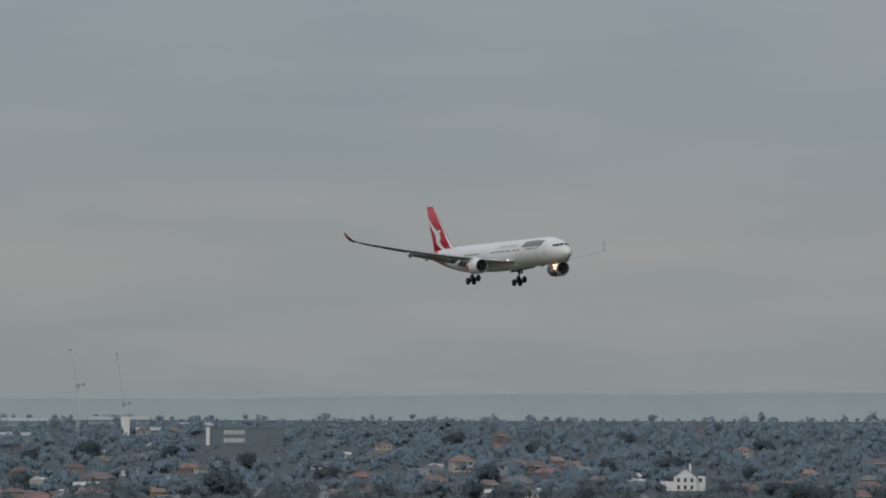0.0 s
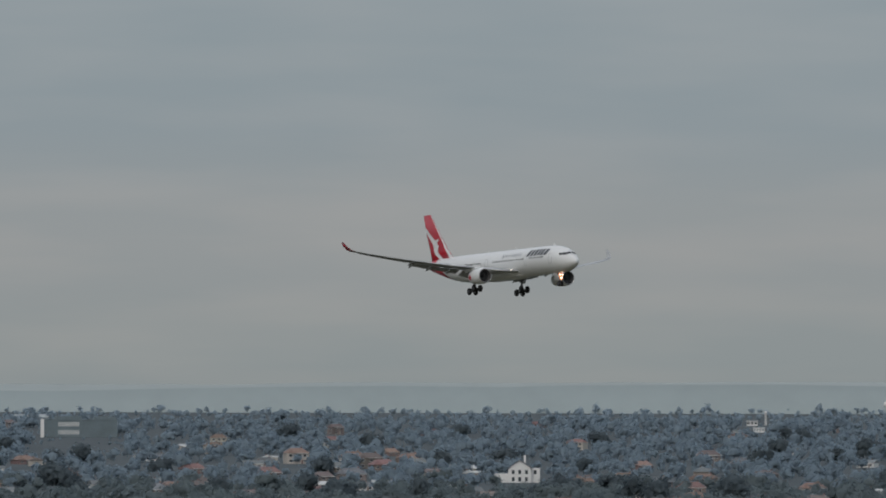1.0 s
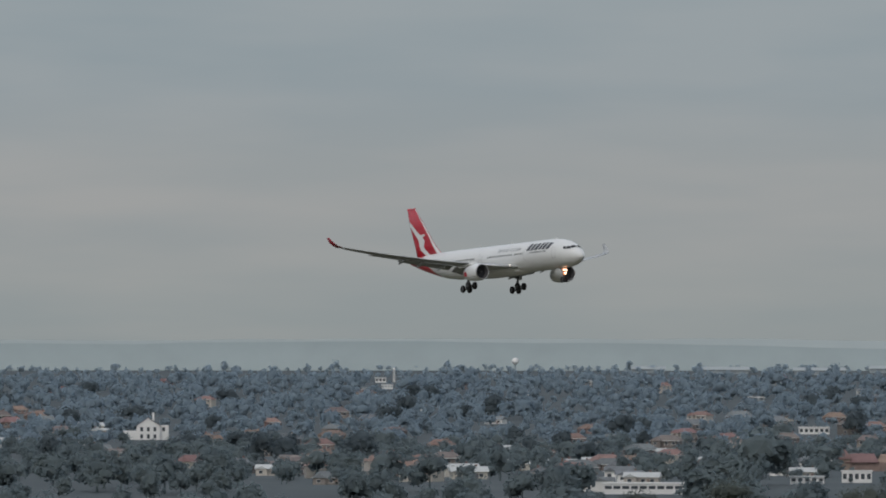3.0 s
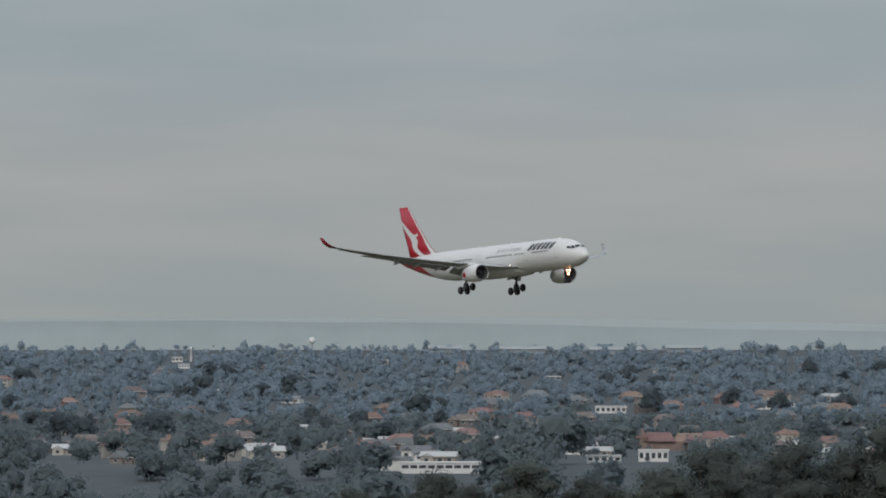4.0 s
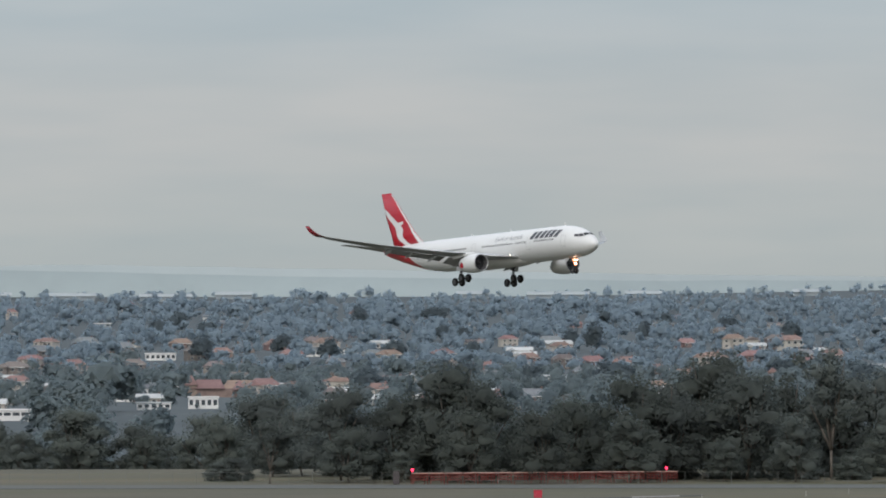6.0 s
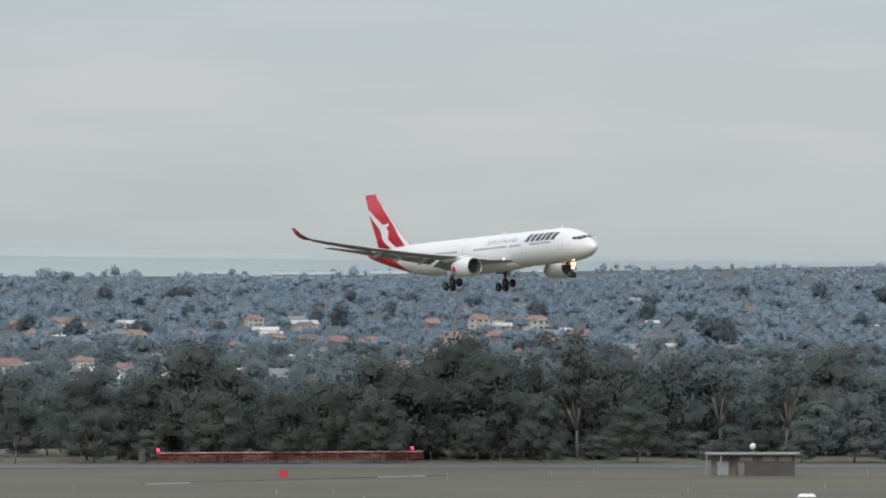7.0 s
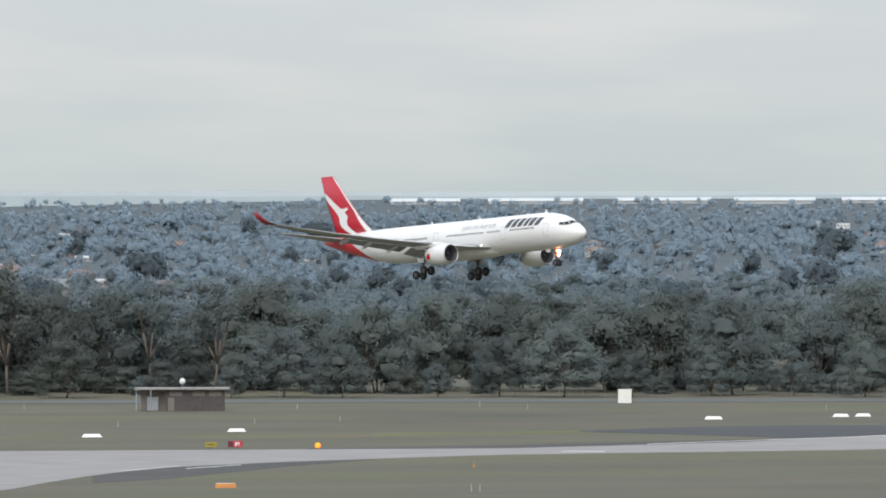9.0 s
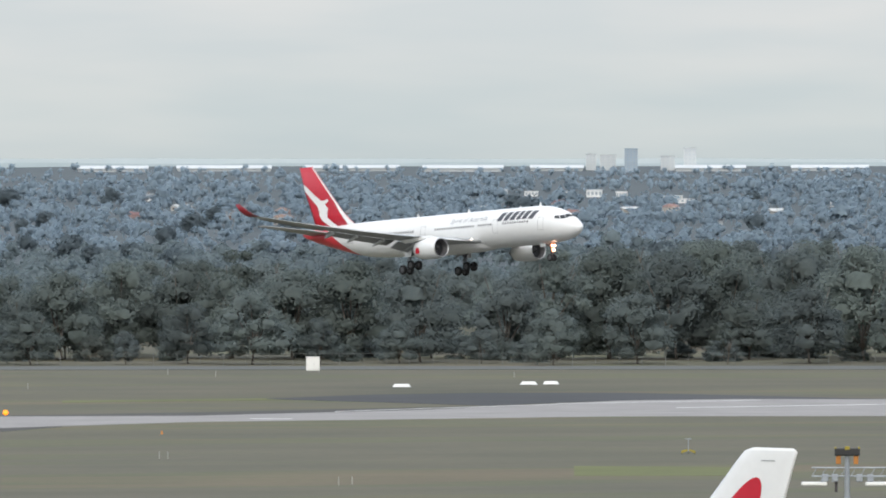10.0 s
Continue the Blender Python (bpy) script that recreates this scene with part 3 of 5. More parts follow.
M_GRASS = grass_mat()
M_LUSH = mat("green_grass", (.125, .138, .040), rough=.95, scale=20, var=.2)
# The far ground carries the haze's blue in its colour, like the trees.
M_SUBURB = mat("haze_tinted_ground", (.080, .098, .105), rough=.95, color2=(.052, .070, .080), scale=30, fine=8)
M_CONC = mat("pale_concrete", (.285, .272, .264), rough=.85, scale=9, var=.14, fine=20)
M_ASPHALT = mat("dark_asphalt", (.040, .042, .047), rough=.85, scale=25, var=.18, fine=20)
M_SHOULDER = mat("worn_shoulder", (.062, .060, .056), rough=.9, scale=15, var=.25, fine=10)
M_LINE = mat("white_line", (.66, .66, .64), rough=.7, scale=4, var=.15)
M_ROAD = mat("perimeter_gravel", (.098, .105, .098), rough=.9, scale=12, var=.12)


def ground():
    bm = bmesh.new()
    rings = []
    for d in (2, 300, 700, 1100, 1500, 1780):
        rings.append([(*polar(2 * i, d), ground_z(d)) for i in range(180)])
    loft(bm, rings, True, False)
    bm.verts.ensure_lookup_table()
    bm.faces.new([bm.verts[i] for i in range(180)])
    bm2 = [1780, 1840, 1930, 2020, 2100, 2200, 2290, 2380, 2470, 2560, 2700, 3300, 3450, 3600, 3800, 4000, 4200, 4400, 4600, 4800, 4960]
    bm.verts.ensure_lookup_table()
    prev = list(bm.verts)[-180:]
    for d in bm2[1:]:
        cur = [bm.verts.new((*polar(2 * i, d), ground_z(d, 2 * i if i < 90 else 2 * i - 360))) for i in range(180)]
        for i in range(180):
            f = bm.faces.new((prev[i], prev[(i + 1) % 180], cur[(i + 1) % 180], cur[i]))
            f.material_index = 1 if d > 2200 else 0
        prev = cur
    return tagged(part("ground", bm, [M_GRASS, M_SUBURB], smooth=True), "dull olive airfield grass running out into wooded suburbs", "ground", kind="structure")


def strip(name, near, far, z, material, label, category="pavement"):
    """A flat sheet with thickness between two edges, each a list of (az, distance)."""
    bm = bmesh.new()
    n = 60

    def along(edge, k):
        a = edge[0][0] + (edge[-1][0] - edge[0][0]) * k
        for (a0, d0), (a1, d1) in zip(edge, edge[1:]):
            if a0 <= a <= a1:
                return a, d0 + (d1 - d0) * (a - a0) / (a1 - a0)
        return edge[-1]
    rings = []
    for i in range(n + 1):
        (a, p), (b, q) = along(near, i / n), along(far, i / n)
        x0, y0 = polar(a, p)
        x1, y1 = polar(b, q)
        rings.append([(x0, y0, -.05), (x1, y1, -.05), (x1, y1, z), (x0, y0, z)])
    loft(bm, rings)
    return tagged(part(name, bm, material), label, category, kind="structure")


ground()
NEAR_EDGE = [(5.0, 1060), (8.6, 1095), (9.21, 1127), (9.54, 1167), (9.87, 1202), (10.2, 1225), (10.9, 1249), (12.2, 1281), (13.5, 1294), (14.7, 1308), (18.5, 1314)]
FAR_EDGE = [(5.0, 1304), (9.2, 1304), (11.0, 1309), (12.2, 1312), (13.5, 1341), (14.68, 1394), (15.3, 1403), (18.5, 1400)]
strip("taxiway", NEAR_EDGE, FAR_EDGE, .05, M_CONC, "pale concrete taxiway crossing the airfield grass", "taxiway")
strip("asphalt_apron", [(12.6, 1405), (13.2, 1388), (13.9, 1366), (14.68, 1396), (15.3, 1405), (16.3, 1401)],
      [(12.6, 1408), (13.2, 1431), (13.85, 1442), (14.68, 1442), (15.3, 1428), (16.3, 1403)], .03, M_ASPHALT, "dark asphalt pavement beside the taxiway", "pavement")
strip("shoulder", [(11.0, 1310), (12.2, 1313), (13.5, 1342), (14.0, 1362)], [(11.0, 1314), (12.2, 1331), (13.5, 1357), (14.0, 1366)], .02, M_SHOULDER, "dark worn taxiway shoulder")
strip("shoulder", [(9.75, 1160), (10.2, 1176), (10.9, 1228), (11.4, 1258)], [(9.75, 1189), (10.2, 1224), (10.9, 1248), (11.4, 1261)], .02, M_SHOULDER, "dark worn taxiway shoulder")
strip("perimeter_road", [(3.0, 1606), (18.5, 1606)], [(3.0, 1632), (18.5, 1632)], .03, M_ROAD, "grey gravel perimeter road along the trees", "road")
strip("footpath", [(6.7, 1493), (8.5, 1548)], [(6.7, 1496), (8.5, 1552)], .04, M_ASPHALT, "narrow dark path in the grass", "path")
strip("path_edge", [(6.72, 1486), (6.98, 1494)], [(6.72, 1492), (6.98, 1500)], .06, M_CONC, "pale concrete slab edge", "path")
strip("path_edge", [(8.08, 1534), (8.36, 1543)], [(8.08, 1540), (8.36, 1549)], .06, M_CONC, "pale concrete slab edge", "path")
strip("green_verge", [(11.4, 1385), (12.75, 1400)], [(11.4, 1398), (12.75, 1412)], .012, M_LUSH, "strip of greener grass", "grass")
strip("green_verge", [(14.4, 1060), (15.6, 1062)], [(14.4, 1095), (15.6, 1090)], .012, M_LUSH, "strip of greener grass", "grass")
for (a0, d0, a1, d1, w) in ((14.3, 1376, 15.5, 1396, 1.6), (15.0, 1352, 16.6, 1378, 2.0), (12.5, 1295, 12.75, 1294, 2.2), (9.9, 1206, 10.25, 1229, 1.6), (10.3, 1218, 10.62, 1234, 1.5), (13.0, 1333, 14.3, 1373, 1.4)):
    strip("painted_line", [(a0, d0), (a1, d1)], [(a0, d0 + w), (a1, d1 + w)], .056, M_LINE, "worn white painted line on the pavement", "marking")

# ---- trees ---------------------------------------------------------------
M_BARK = mat("gum_bark", (.16, .14, .12), rough=.9, color2=(.09, .08, .07), scale=1.5, bump=.4)


def leaf_mat(name, color, color2, scale, obj=0.0, through=.35):
    """Leaves: rough, and letting part of the light through."""
    m = mat(name, color, rough=.8, color2=color2, scale=scale, fine=5, obj=obj)
    nt = m.node_tree
    b = nt.nodes["Principled BSDF"]
    b.inputs["Specular IOR Level"].default_value = .25
    tr = nt.nodes.new("ShaderNodeBsdfTranslucent")
    nt.links.new(b.inputs["Base Color"].links[0].from_socket, tr.inputs["Color"])
    mx = nt.nodes.new("ShaderNodeMixShader")
    mx.inputs[0].default_value = through
    nt.links.new(b.outputs[0], mx.inputs[1])
    nt.links.new(tr.outputs[0], mx.inputs[2])
    nt.links.new(mx.outputs[0], nt.nodes["Material Output"].inputs["Surface"])
    return m


# Distance haze is put into these leaf colours: paler and bluer farther out.
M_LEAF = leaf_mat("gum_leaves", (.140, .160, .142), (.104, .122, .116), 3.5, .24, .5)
M_LEAF_BELT = leaf_mat("belt_leaves_hazed", (.188, .222, .208), (.142, .174, .172), 4.5, .24, .5)
M_LEAF_MID = leaf_mat("valley_leaves_hazed", (.238, .290, .298), (.148, .192, .214), 9, 0, .5)
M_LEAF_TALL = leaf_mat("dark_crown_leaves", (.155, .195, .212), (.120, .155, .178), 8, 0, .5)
M_LEAF_FAR = leaf_mat("far_leaves_hazed", (.318, .402, .462), (.245, .318, .378), 10, 0, .5)
M_LEAF_HORIZON = leaf_mat("horizon_leaves_hazed", (.372, .466, .535), (.315, .396, .465), 14, 0, .5)
RNG = random.Random(7)


def ico(sub):
    bm = bmesh.new()
    bmesh.ops.create_icosphere(bm, subdivisions=sub, radius=1)
    v = np.array([x.co[:] for x in bm.verts])
    bm.verts.ensure_lookup_table()
    f = np.array([[x.index for x in t.verts] for t in bm.faces])
    bm.free()
    return v, f


ICO0, ICO1 = ico(1), ico(2)


def lump(rng, base, rough):
    v, f = base
    off = Vector((rng.uniform(0, 90), rng.uniform(0, 90), rng.uniform(0, 90)))
    k = np.array([1 + rough * noise.noise(Vector(p) * 1.6 + off) + rough * .6 * noise.noise(Vector(p) * 4.1 + off) for p in v])
    return v * k[:, None], f


LUMPS0 = [lump(RNG, ICO0, .4) for _ in range(14)]
LUMPS1 = [lump(RNG, ICO1, .5) for _ in range(14)]


def unit(v):
    return v / (np.linalg.norm(v, axis=1)[:, None] + 1e-9)


def sprays(rng, c, r, n, size, flat=.75):
    """n leaf sprays (triangles) over a clump, facing roughly outwards."""
    g = np.random.RandomState(rng.randint(0, 10 ** 6))
    d = g.normal(size=(n, 3))
    d[:, 2] += .3
    d = unit(d)
    q = np.array(c) + d * np.array([r, r, r * flat]) * g.uniform(.7, 1.12, (n, 1))
    nn = unit(d + np.array([0, 0, .4]) + g.normal(size=(n, 3)) * .5)
    nn *= np.where((nn * d).sum(1) < 0, -1, 1)[:, None]
    u = unit(np.cross(nn, g.normal(size=(n, 3))))
    w = np.cross(nn, u)
    s = g.uniform(.55, 1.2, (n, 1)) * size
    tri = np.stack([q + u * s, q - u * s * .5 + w * s * .75, q - u * s * .5 - w * s * .75], 1).reshape(-1, 3)
    return tri, np.arange(3 * n).reshape(-1, 3), np.repeat(d, 3, 0)


def foliage(rng, centres, lumps, leaves, size, core=.5, mid=None, soft=.65, up=.45):
    """Lobes of leaf sprays over a ragged core, shaded as one leafy mass that rounds off from mid."""
    vs, fs, ns, n = [], [], [], 0
    for c, r, rz in centres:
        k = np.array([r, r, rz])
        pieces = [sprays(rng, c, r, leaves, size, rz / r)]
        v, f = rng.choice(lumps)
        pieces.append((v * k * core + np.array(c), f, unit(v / k)))
        for q, h, e in pieces:
            vs.append(q)
            fs.append(h + n)
            ns.append(e)
            n += len(q)
    v, e = np.concatenate(vs), np.concatenate(ns)
    if mid is not None:
        e = unit(e * (1 - soft) + unit(v - np.array(mid)) * soft + np.array([0, 0, up]))
    return v, np.concatenate(fs), e


def hull(rng, h, spread):
    """A full crown of overlapping lobes, lower and wider outside, skinned with leaf sprays."""
    lobes = []
    for ring, (n, q0, z0, z1) in enumerate(((1, 0, .72, .80), (6, .36, .58, .84), (9, .70, .40, .68), (9, .82, .25, .46), (7, .74, .13, .26))):
        for i in range(n):
            t = 2 * math.pi * (i + rng.uniform(-.4, .4)) / n + ring
            q = spread * q0 * rng.uniform(.7, 1.25)
            r = h * rng.uniform(.08, .18) * (1.25 if ring < 2 else 1)
            z = min(h * rng.uniform(z0, z1), h - r * .7)
            lobes.append(((math.cos(t) * q, math.sin(t) * q, z), r * rng.uniform(.9, 1.25), r * rng.uniform(.65, .9)))
    return foliage(rng, lobes, LUMPS1, 270, .29, .46, (0, 0, h * .38), .65, .55)


def gum_tree(seed, h, spread, open_crown, label, leaf=None):
    """A tree h metres tall: forked trunk, limbs, clumps of leaves."""
    rng = random.Random(seed)
    ob = thing("gum_tree", label, "tree")
    bm = bmesh.new()
    fork = h * (rng.uniform(.2, .3) if open_crown else rng.uniform(.08, .16))
    lean = Vector((rng.uniform(-.5, .5), rng.uniform(-.5, .5), 0))
    rod(bm, (0, 0, -.3), lean + Vector((0, 0, fork)), .034 * h ** .9 * .55, .024 * h ** .9 * .5, 9)
    centres = []
    limbs = rng.randint(5, 7) if open_crown else rng.randint(5, 8)
    for i in range(limbs):
        a = 2 * math.pi * (i + rng.uniform(-.3, .3)) / limbs
        rr = spread * rng.uniform(.35, .9) * (.55 if i % 3 == 0 else 1)
        top = h * (rng.uniform(.72, .93) if i % 2 == 0 else rng.uniform(.5, .75))
        mid = lean + Vector((math.cos(a) * rr * .45, math.sin(a) * rr * .45, fork + (top - fork) * .45))
        end = Vector((math.cos(a) * rr, math.sin(a) * rr, top))
        rod(bm, lean + Vector((0, 0, fork * .92)), mid, .012 * h, .008 * h, 7)
        rod(bm, mid, end, .008 * h, .003 * h, 6)
        k = rng.randint(3, 4) if open_crown else rng.randint(4, 5)
        for _ in range(k):
            q = mid.lerp(end, rng.uniform(.45, 1.05)) + Vector((rng.gauss(0, .12), rng.gauss(0, .12), rng.gauss(0, .05))) * h * .8
            r = h * (rng.uniform(.055, .095) if open_crown else rng.uniform(.075, .135))
            q.z = min(q.z, h - r * .75)
            centres.append((q, r, r * .75))
    if not open_crown:
        for _ in range(11):
            a = rng.uniform(0, 6.28)
            q = rng.uniform(.45, .9)
            centres.append((Vector((math.cos(a) * spread * q, math.sin(a) * spread * q, h * rng.uniform(.17, .5))), h * rng.uniform(.07, .125), h * .07))
    centres.append((Vector((lean.x, lean.y, h * .93)), h * .09, h * .065))
    part("trunk", bm, M_BARK, ob, "pale grey forked trunk", True)
    if open_crown:
        v, f, e = foliage(rng, centres, LUMPS0, 170, .28, .45, (0, 0, h * .5), .4)
    else:
        v, f, e = hull(rng, h, spread)
    raw("crown", v, f, leaf or M_LEAF, ob, "haze-tinted leaf clumps", True, None, e)
    return ob


KINDS = [gum_tree(11, 16, 6.2, False, "dense dark green gum tree beside the airfield fence"), gum_tree(12, 16, 7.0, False, "broad dark green gum tree beside the airfield fence"),
         gum_tree(13, 16, 5.0, False, "dense dark green gum tree beside the airfield fence"), gum_tree(14, 16, 5.6, True, "open-crowned gum tree with gaps in its leaves"),
         gum_tree(15, 16, 6.5, False, "broad dark green gum tree beside the airfield fence"), gum_tree(16, 16, 4.6, True, "tall thin-crowned gum tree with bare limbs"),
         gum_tree(17, 16, 5.8, False, "dense dark green gum tree beside the airfield fence"),
         gum_tree(18, 16, 6.0, False, "broad haze-tinted gum tree in the belt behind", M_LEAF_BELT), gum_tree(19, 16, 5.2, False, "haze-tinted gum tree in the belt behind", M_LEAF_BELT),
         gum_tree(20, 16, 6.6, False, "broad haze-tinted gum tree by the perimeter road", M_LEAF_BELT), gum_tree(21, 16, 5.6, False, "rounded haze-tinted gum tree by the perimeter road", M_LEAF_BELT),
         gum_tree(22, 16, 5.4, True, "haze-tinted gum tree with a pale forked trunk", M_LEAF_BELT)]
EAST = {0: 7, 1: 8, 2: 9, 4: 10, 6: 9, 3: 11, 5: 11}      # trees with more haze in their leaf colour, taking over eastwards
WEST = {7: 0, 8: 4}
# height of the tree line's top as seen from the camera: (az, degrees under the horizon)
SKYLINE = [(2.6, -1.12), (3.3, -1.02), (3.81, -.89), (4.05, -.98), (4.29, -.76), (4.5, -.87), (4.82, -.74), (5.2, -.83), (5.6, -.76), (5.93, -.63), (6.15, -.71), (6.38, -.62), (6.7, -.66), (7.02, -.45), (7.2, -.58), (7.72, -.62),
           (8.09, -.55), (8.3, -.57), (8.53, -.40), (8.75, -.50), (9.0, -.55), (9.25, -.40), (9.45, -.52), (9.65, -.64), (9.87, -.53), (10.1, -.53), (10.46, -.52), (10.76, -.47), (11.06, -.63), (11.4, -.58), (11.73, -.56), (12.1, -.56),
           (12.4, -.52), (12.75, -.56), (13.1, -.50), (13.5, -.56), (14.0, -.62), (14.3, -.52), (14.6, -.50), (15.0, -.52), (15.3, -.58), (15.7, -.48), (16.1, -.45), (17.6, -.46)]


def skyline(az):
    for (a, e), (b, g) in zip(SKYLINE, SKYLINE[1:]):
        if a <= az <= b:
            return e + (g - e) * (az - a) / (b - a)
    return -1.0


used = set()


def plant(kind, az, d, h, widen=1.0, turn=None, group="trees along the airfield fence", sink=0.0):
    x, y = polar(az, d)
    m = pose(x, y, ground_z(d, az) - sink * h, 0, 0, RNG.uniform(0, 360) if turn is None else turn)
    kind = (EAST if az > 10.3 + RNG.uniform(-1.6, 1.6) else WEST).get(kind, kind)
    src = KINDS[kind]
    k = h / 16
    if kind not in used:
        used.add(kind)
        ob = src
        ob.matrix_basis = m
    else:
        ob = copy_thing(src, m)
    ob.scale = (k * widen, k * widen, k)
    tagged(ob, group=group)
    return ob


# the tree line: peaks first, then the filling rows
for az, el in SKYLINE[1:-1]:
    d = RNG.uniform(1668, 1720) if az > 6.1 else RNG.uniform(1850, 1905)
    top = EYE + d * math.tan(radians(el)) - ground_z(d, az)
    open_ = el > -.56 and RNG.random() < .45
    plant(RNG.choice((3, 5)) if open_ else RNG.choice((0, 1, 2, 4, 6)), az, d, max(5, top + .4), 1.0 if az > 6.1 else 1.2)
for row, (d0, d1, lower, step) in enumerate(((1645, 1662, .80, .42), (1690, 1730, .90, .36), (1735, 1790, .93, .40))):
    az = 2.4
    while az < 17.6:
        d = RNG.uniform(d0, d1) if az > 5.6 else RNG.uniform(1840, 1930)
        top = EYE + d * math.tan(radians(skyline(az))) - ground_z(d, az)
        h = top * lower * RNG.uniform(.72, 1.0)
        if row == 0 and RNG.random() < .3:
            h *= .55
        if h > 2.5:
            plant(RNG.choice((0, 1, 2, 4, 6, 7, 8, 3)), az, d, h, RNG.uniform(.95, 1.25))
        az += step * RNG.uniform(.7, 1.35)
# low scrub under the tree line
for _ in range(90):
    az, d = RNG.uniform(5.4, 17.6), RNG.uniform(1668, 1740)
    plant(RNG.choice((0, 1, 4, 6)), az, d, RNG.uniform(3.2, 6.5), RNG.uniform(1.2, 1.7), group="scrub under the tree line", sink=.2)
# a deeper belt of trees past the right end of the line
for _ in range(80):
    az, d = RNG.uniform(11.6, 17.6), RNG.uniform(1830, 2450)
    el = -.42 - .16 * (16.5 - az) / 4 + RNG.uniform(-.12, .06) if az > 14 else -.56 + RNG.uniform(-.12, .04)
    h = EYE + d * math.tan(radians(el)) - ground_z(d, az)
    plant(RNG.choice((7, 8)), az, d, max(8, min(24, h)), 1.0, group="trees behind the airfield")


# Trees are thinned and lowered here so the camera sees the landmarks.
SIGHT_GAPS = [(4.02, 4.62, 2330, 2520), (5.40, 5.92, 2560, 2885), (5.18, 5.66, 2380, 2625), (1.28, 1.62, 3330, 3570), (-1.45, -.88, 3880, 4262), (5.2, 5.5, 3480, 3660), (4.86, 5.1, 4020, 4160), (2.7, 2.95, 4280, 4490), (13.95, 15.1, 4240, 4420)]


def in_sight_gap(az, d):
    return any(a0 < az < a1 and d0 < d < d1 for a0, a1, d0, d1 in SIGHT_GAPS)


def woodland(name, count, az0, az1, d0, d1, h0, h1, material, seed, label, cards=24, leaf=.22, keep=None, lobes=(3, 5)):
    """Uncounted suburban trees, one object: trunk and leafy lobes each."""
    rng = random.Random(seed)
    V, F, N, n = [], [], [], 0
    for _ in range(count):
        az = rng.uniform(az0, az1)
        d = d0 + (d1 - d0) * rng.random()
        x, y = polar(az, d)
        low = in_sight_gap(az, d)
        if low and rng.random() < .4:
            continue
        if rng.random() < .8 and np.any((np.abs(HOUSE_AZ - az) * d * .01745 < 6.5) & (HOUSE_D - d < 34) & (HOUSE_D - d > -6)):
            continue      # trees on the camera's sight line to a house are dropped
        if keep and noise.noise(Vector((x * .012, y * .006, 3))) < keep:
            continue
        z = ground_z(d, az)
        h = rng.uniform(h0, h1) * (.28 if low else 1.45 if rng.random() < .07 else 1)
        w = h * rng.uniform(.36, .62)
        parts = [(np.array([x, y, z + h * .62]), w * .8, h * .36)]
        for i in range(rng.randint(*lobes)):
            t = rng.uniform(0, 6.28)
            q = w * rng.uniform(.3, .75)
            parts.append((np.array([x + math.cos(t) * q, y + math.sin(t) * q, z + h * rng.uniform(.28, .72)]), w * rng.uniform(.4, .62), h * rng.uniform(.16, .26)))
        v, f, e = foliage(rng, parts, LUMPS0, cards, leaf * w, .68, (x, y, z + h * .35), .7, 1.0)
        V.append(v)
        F.append(f + n)
        N.append(e)
        n += len(v)
        t = .03 * h
        V.append(np.array([[x - t, y, z - .5], [x + t, y - t, z - .5], [x + t, y + t, z - .5], [x, y, z + h * .7]]))
        F.append(np.array([[0, 1, 3], [1, 2, 3], [2, 0, 3]]) + n)
        N.append(np.array([[-1., 0, 0], [.5, -.8, 0], [.5, .8, 0], [0, 0, 1]]))
        n += 4
    ob = raw(name, np.concatenate(V), np.concatenate(F), material, normals=np.concatenate(N))
    return tagged(ob, label, "trees", kind="stuff")


# ---- houses --------------------------------------------------------------
# Tile and brick colours are greyed to put the distance haze into them.
ROOFS = [mat("terracotta_tiles", (.275, .185, .165), rough=.85, scale=3, var=.2, obj=.2), mat("brown_tiles", (.21, .18, .175), rough=.85, scale=3, var=.2, obj=.2),
         mat("grey_tiles", (.20, .22, .235), rough=.8, scale=3, var=.2, obj=.2), mat("pale_metal_roof", (.55, .57, .57), rough=.5, scale=4, var=.1, obj=.1)]
WALLS = [mat("cream_render", (.50, .47, .42), rough=.9, scale=3, var=.1, obj=.12), mat("red_brick", (.27, .20, .18), rough=.9, scale=1.5, var=.2, obj=.2),
         mat("white_weatherboard", (.74, .74, .72), rough=.8, scale=3, var=.06, obj=.06), mat("brown_brick", (.25, .22, .205), rough=.9, scale=1.5, var=.2, obj=.2)]
M_PANE = mat("dark_window", (.07, .082, .095), rough=.2, scale=1, var=.1)
M_TRIM = mat("white_trim", (.72, .72, .70), rough=.6, scale=1, var=.06)


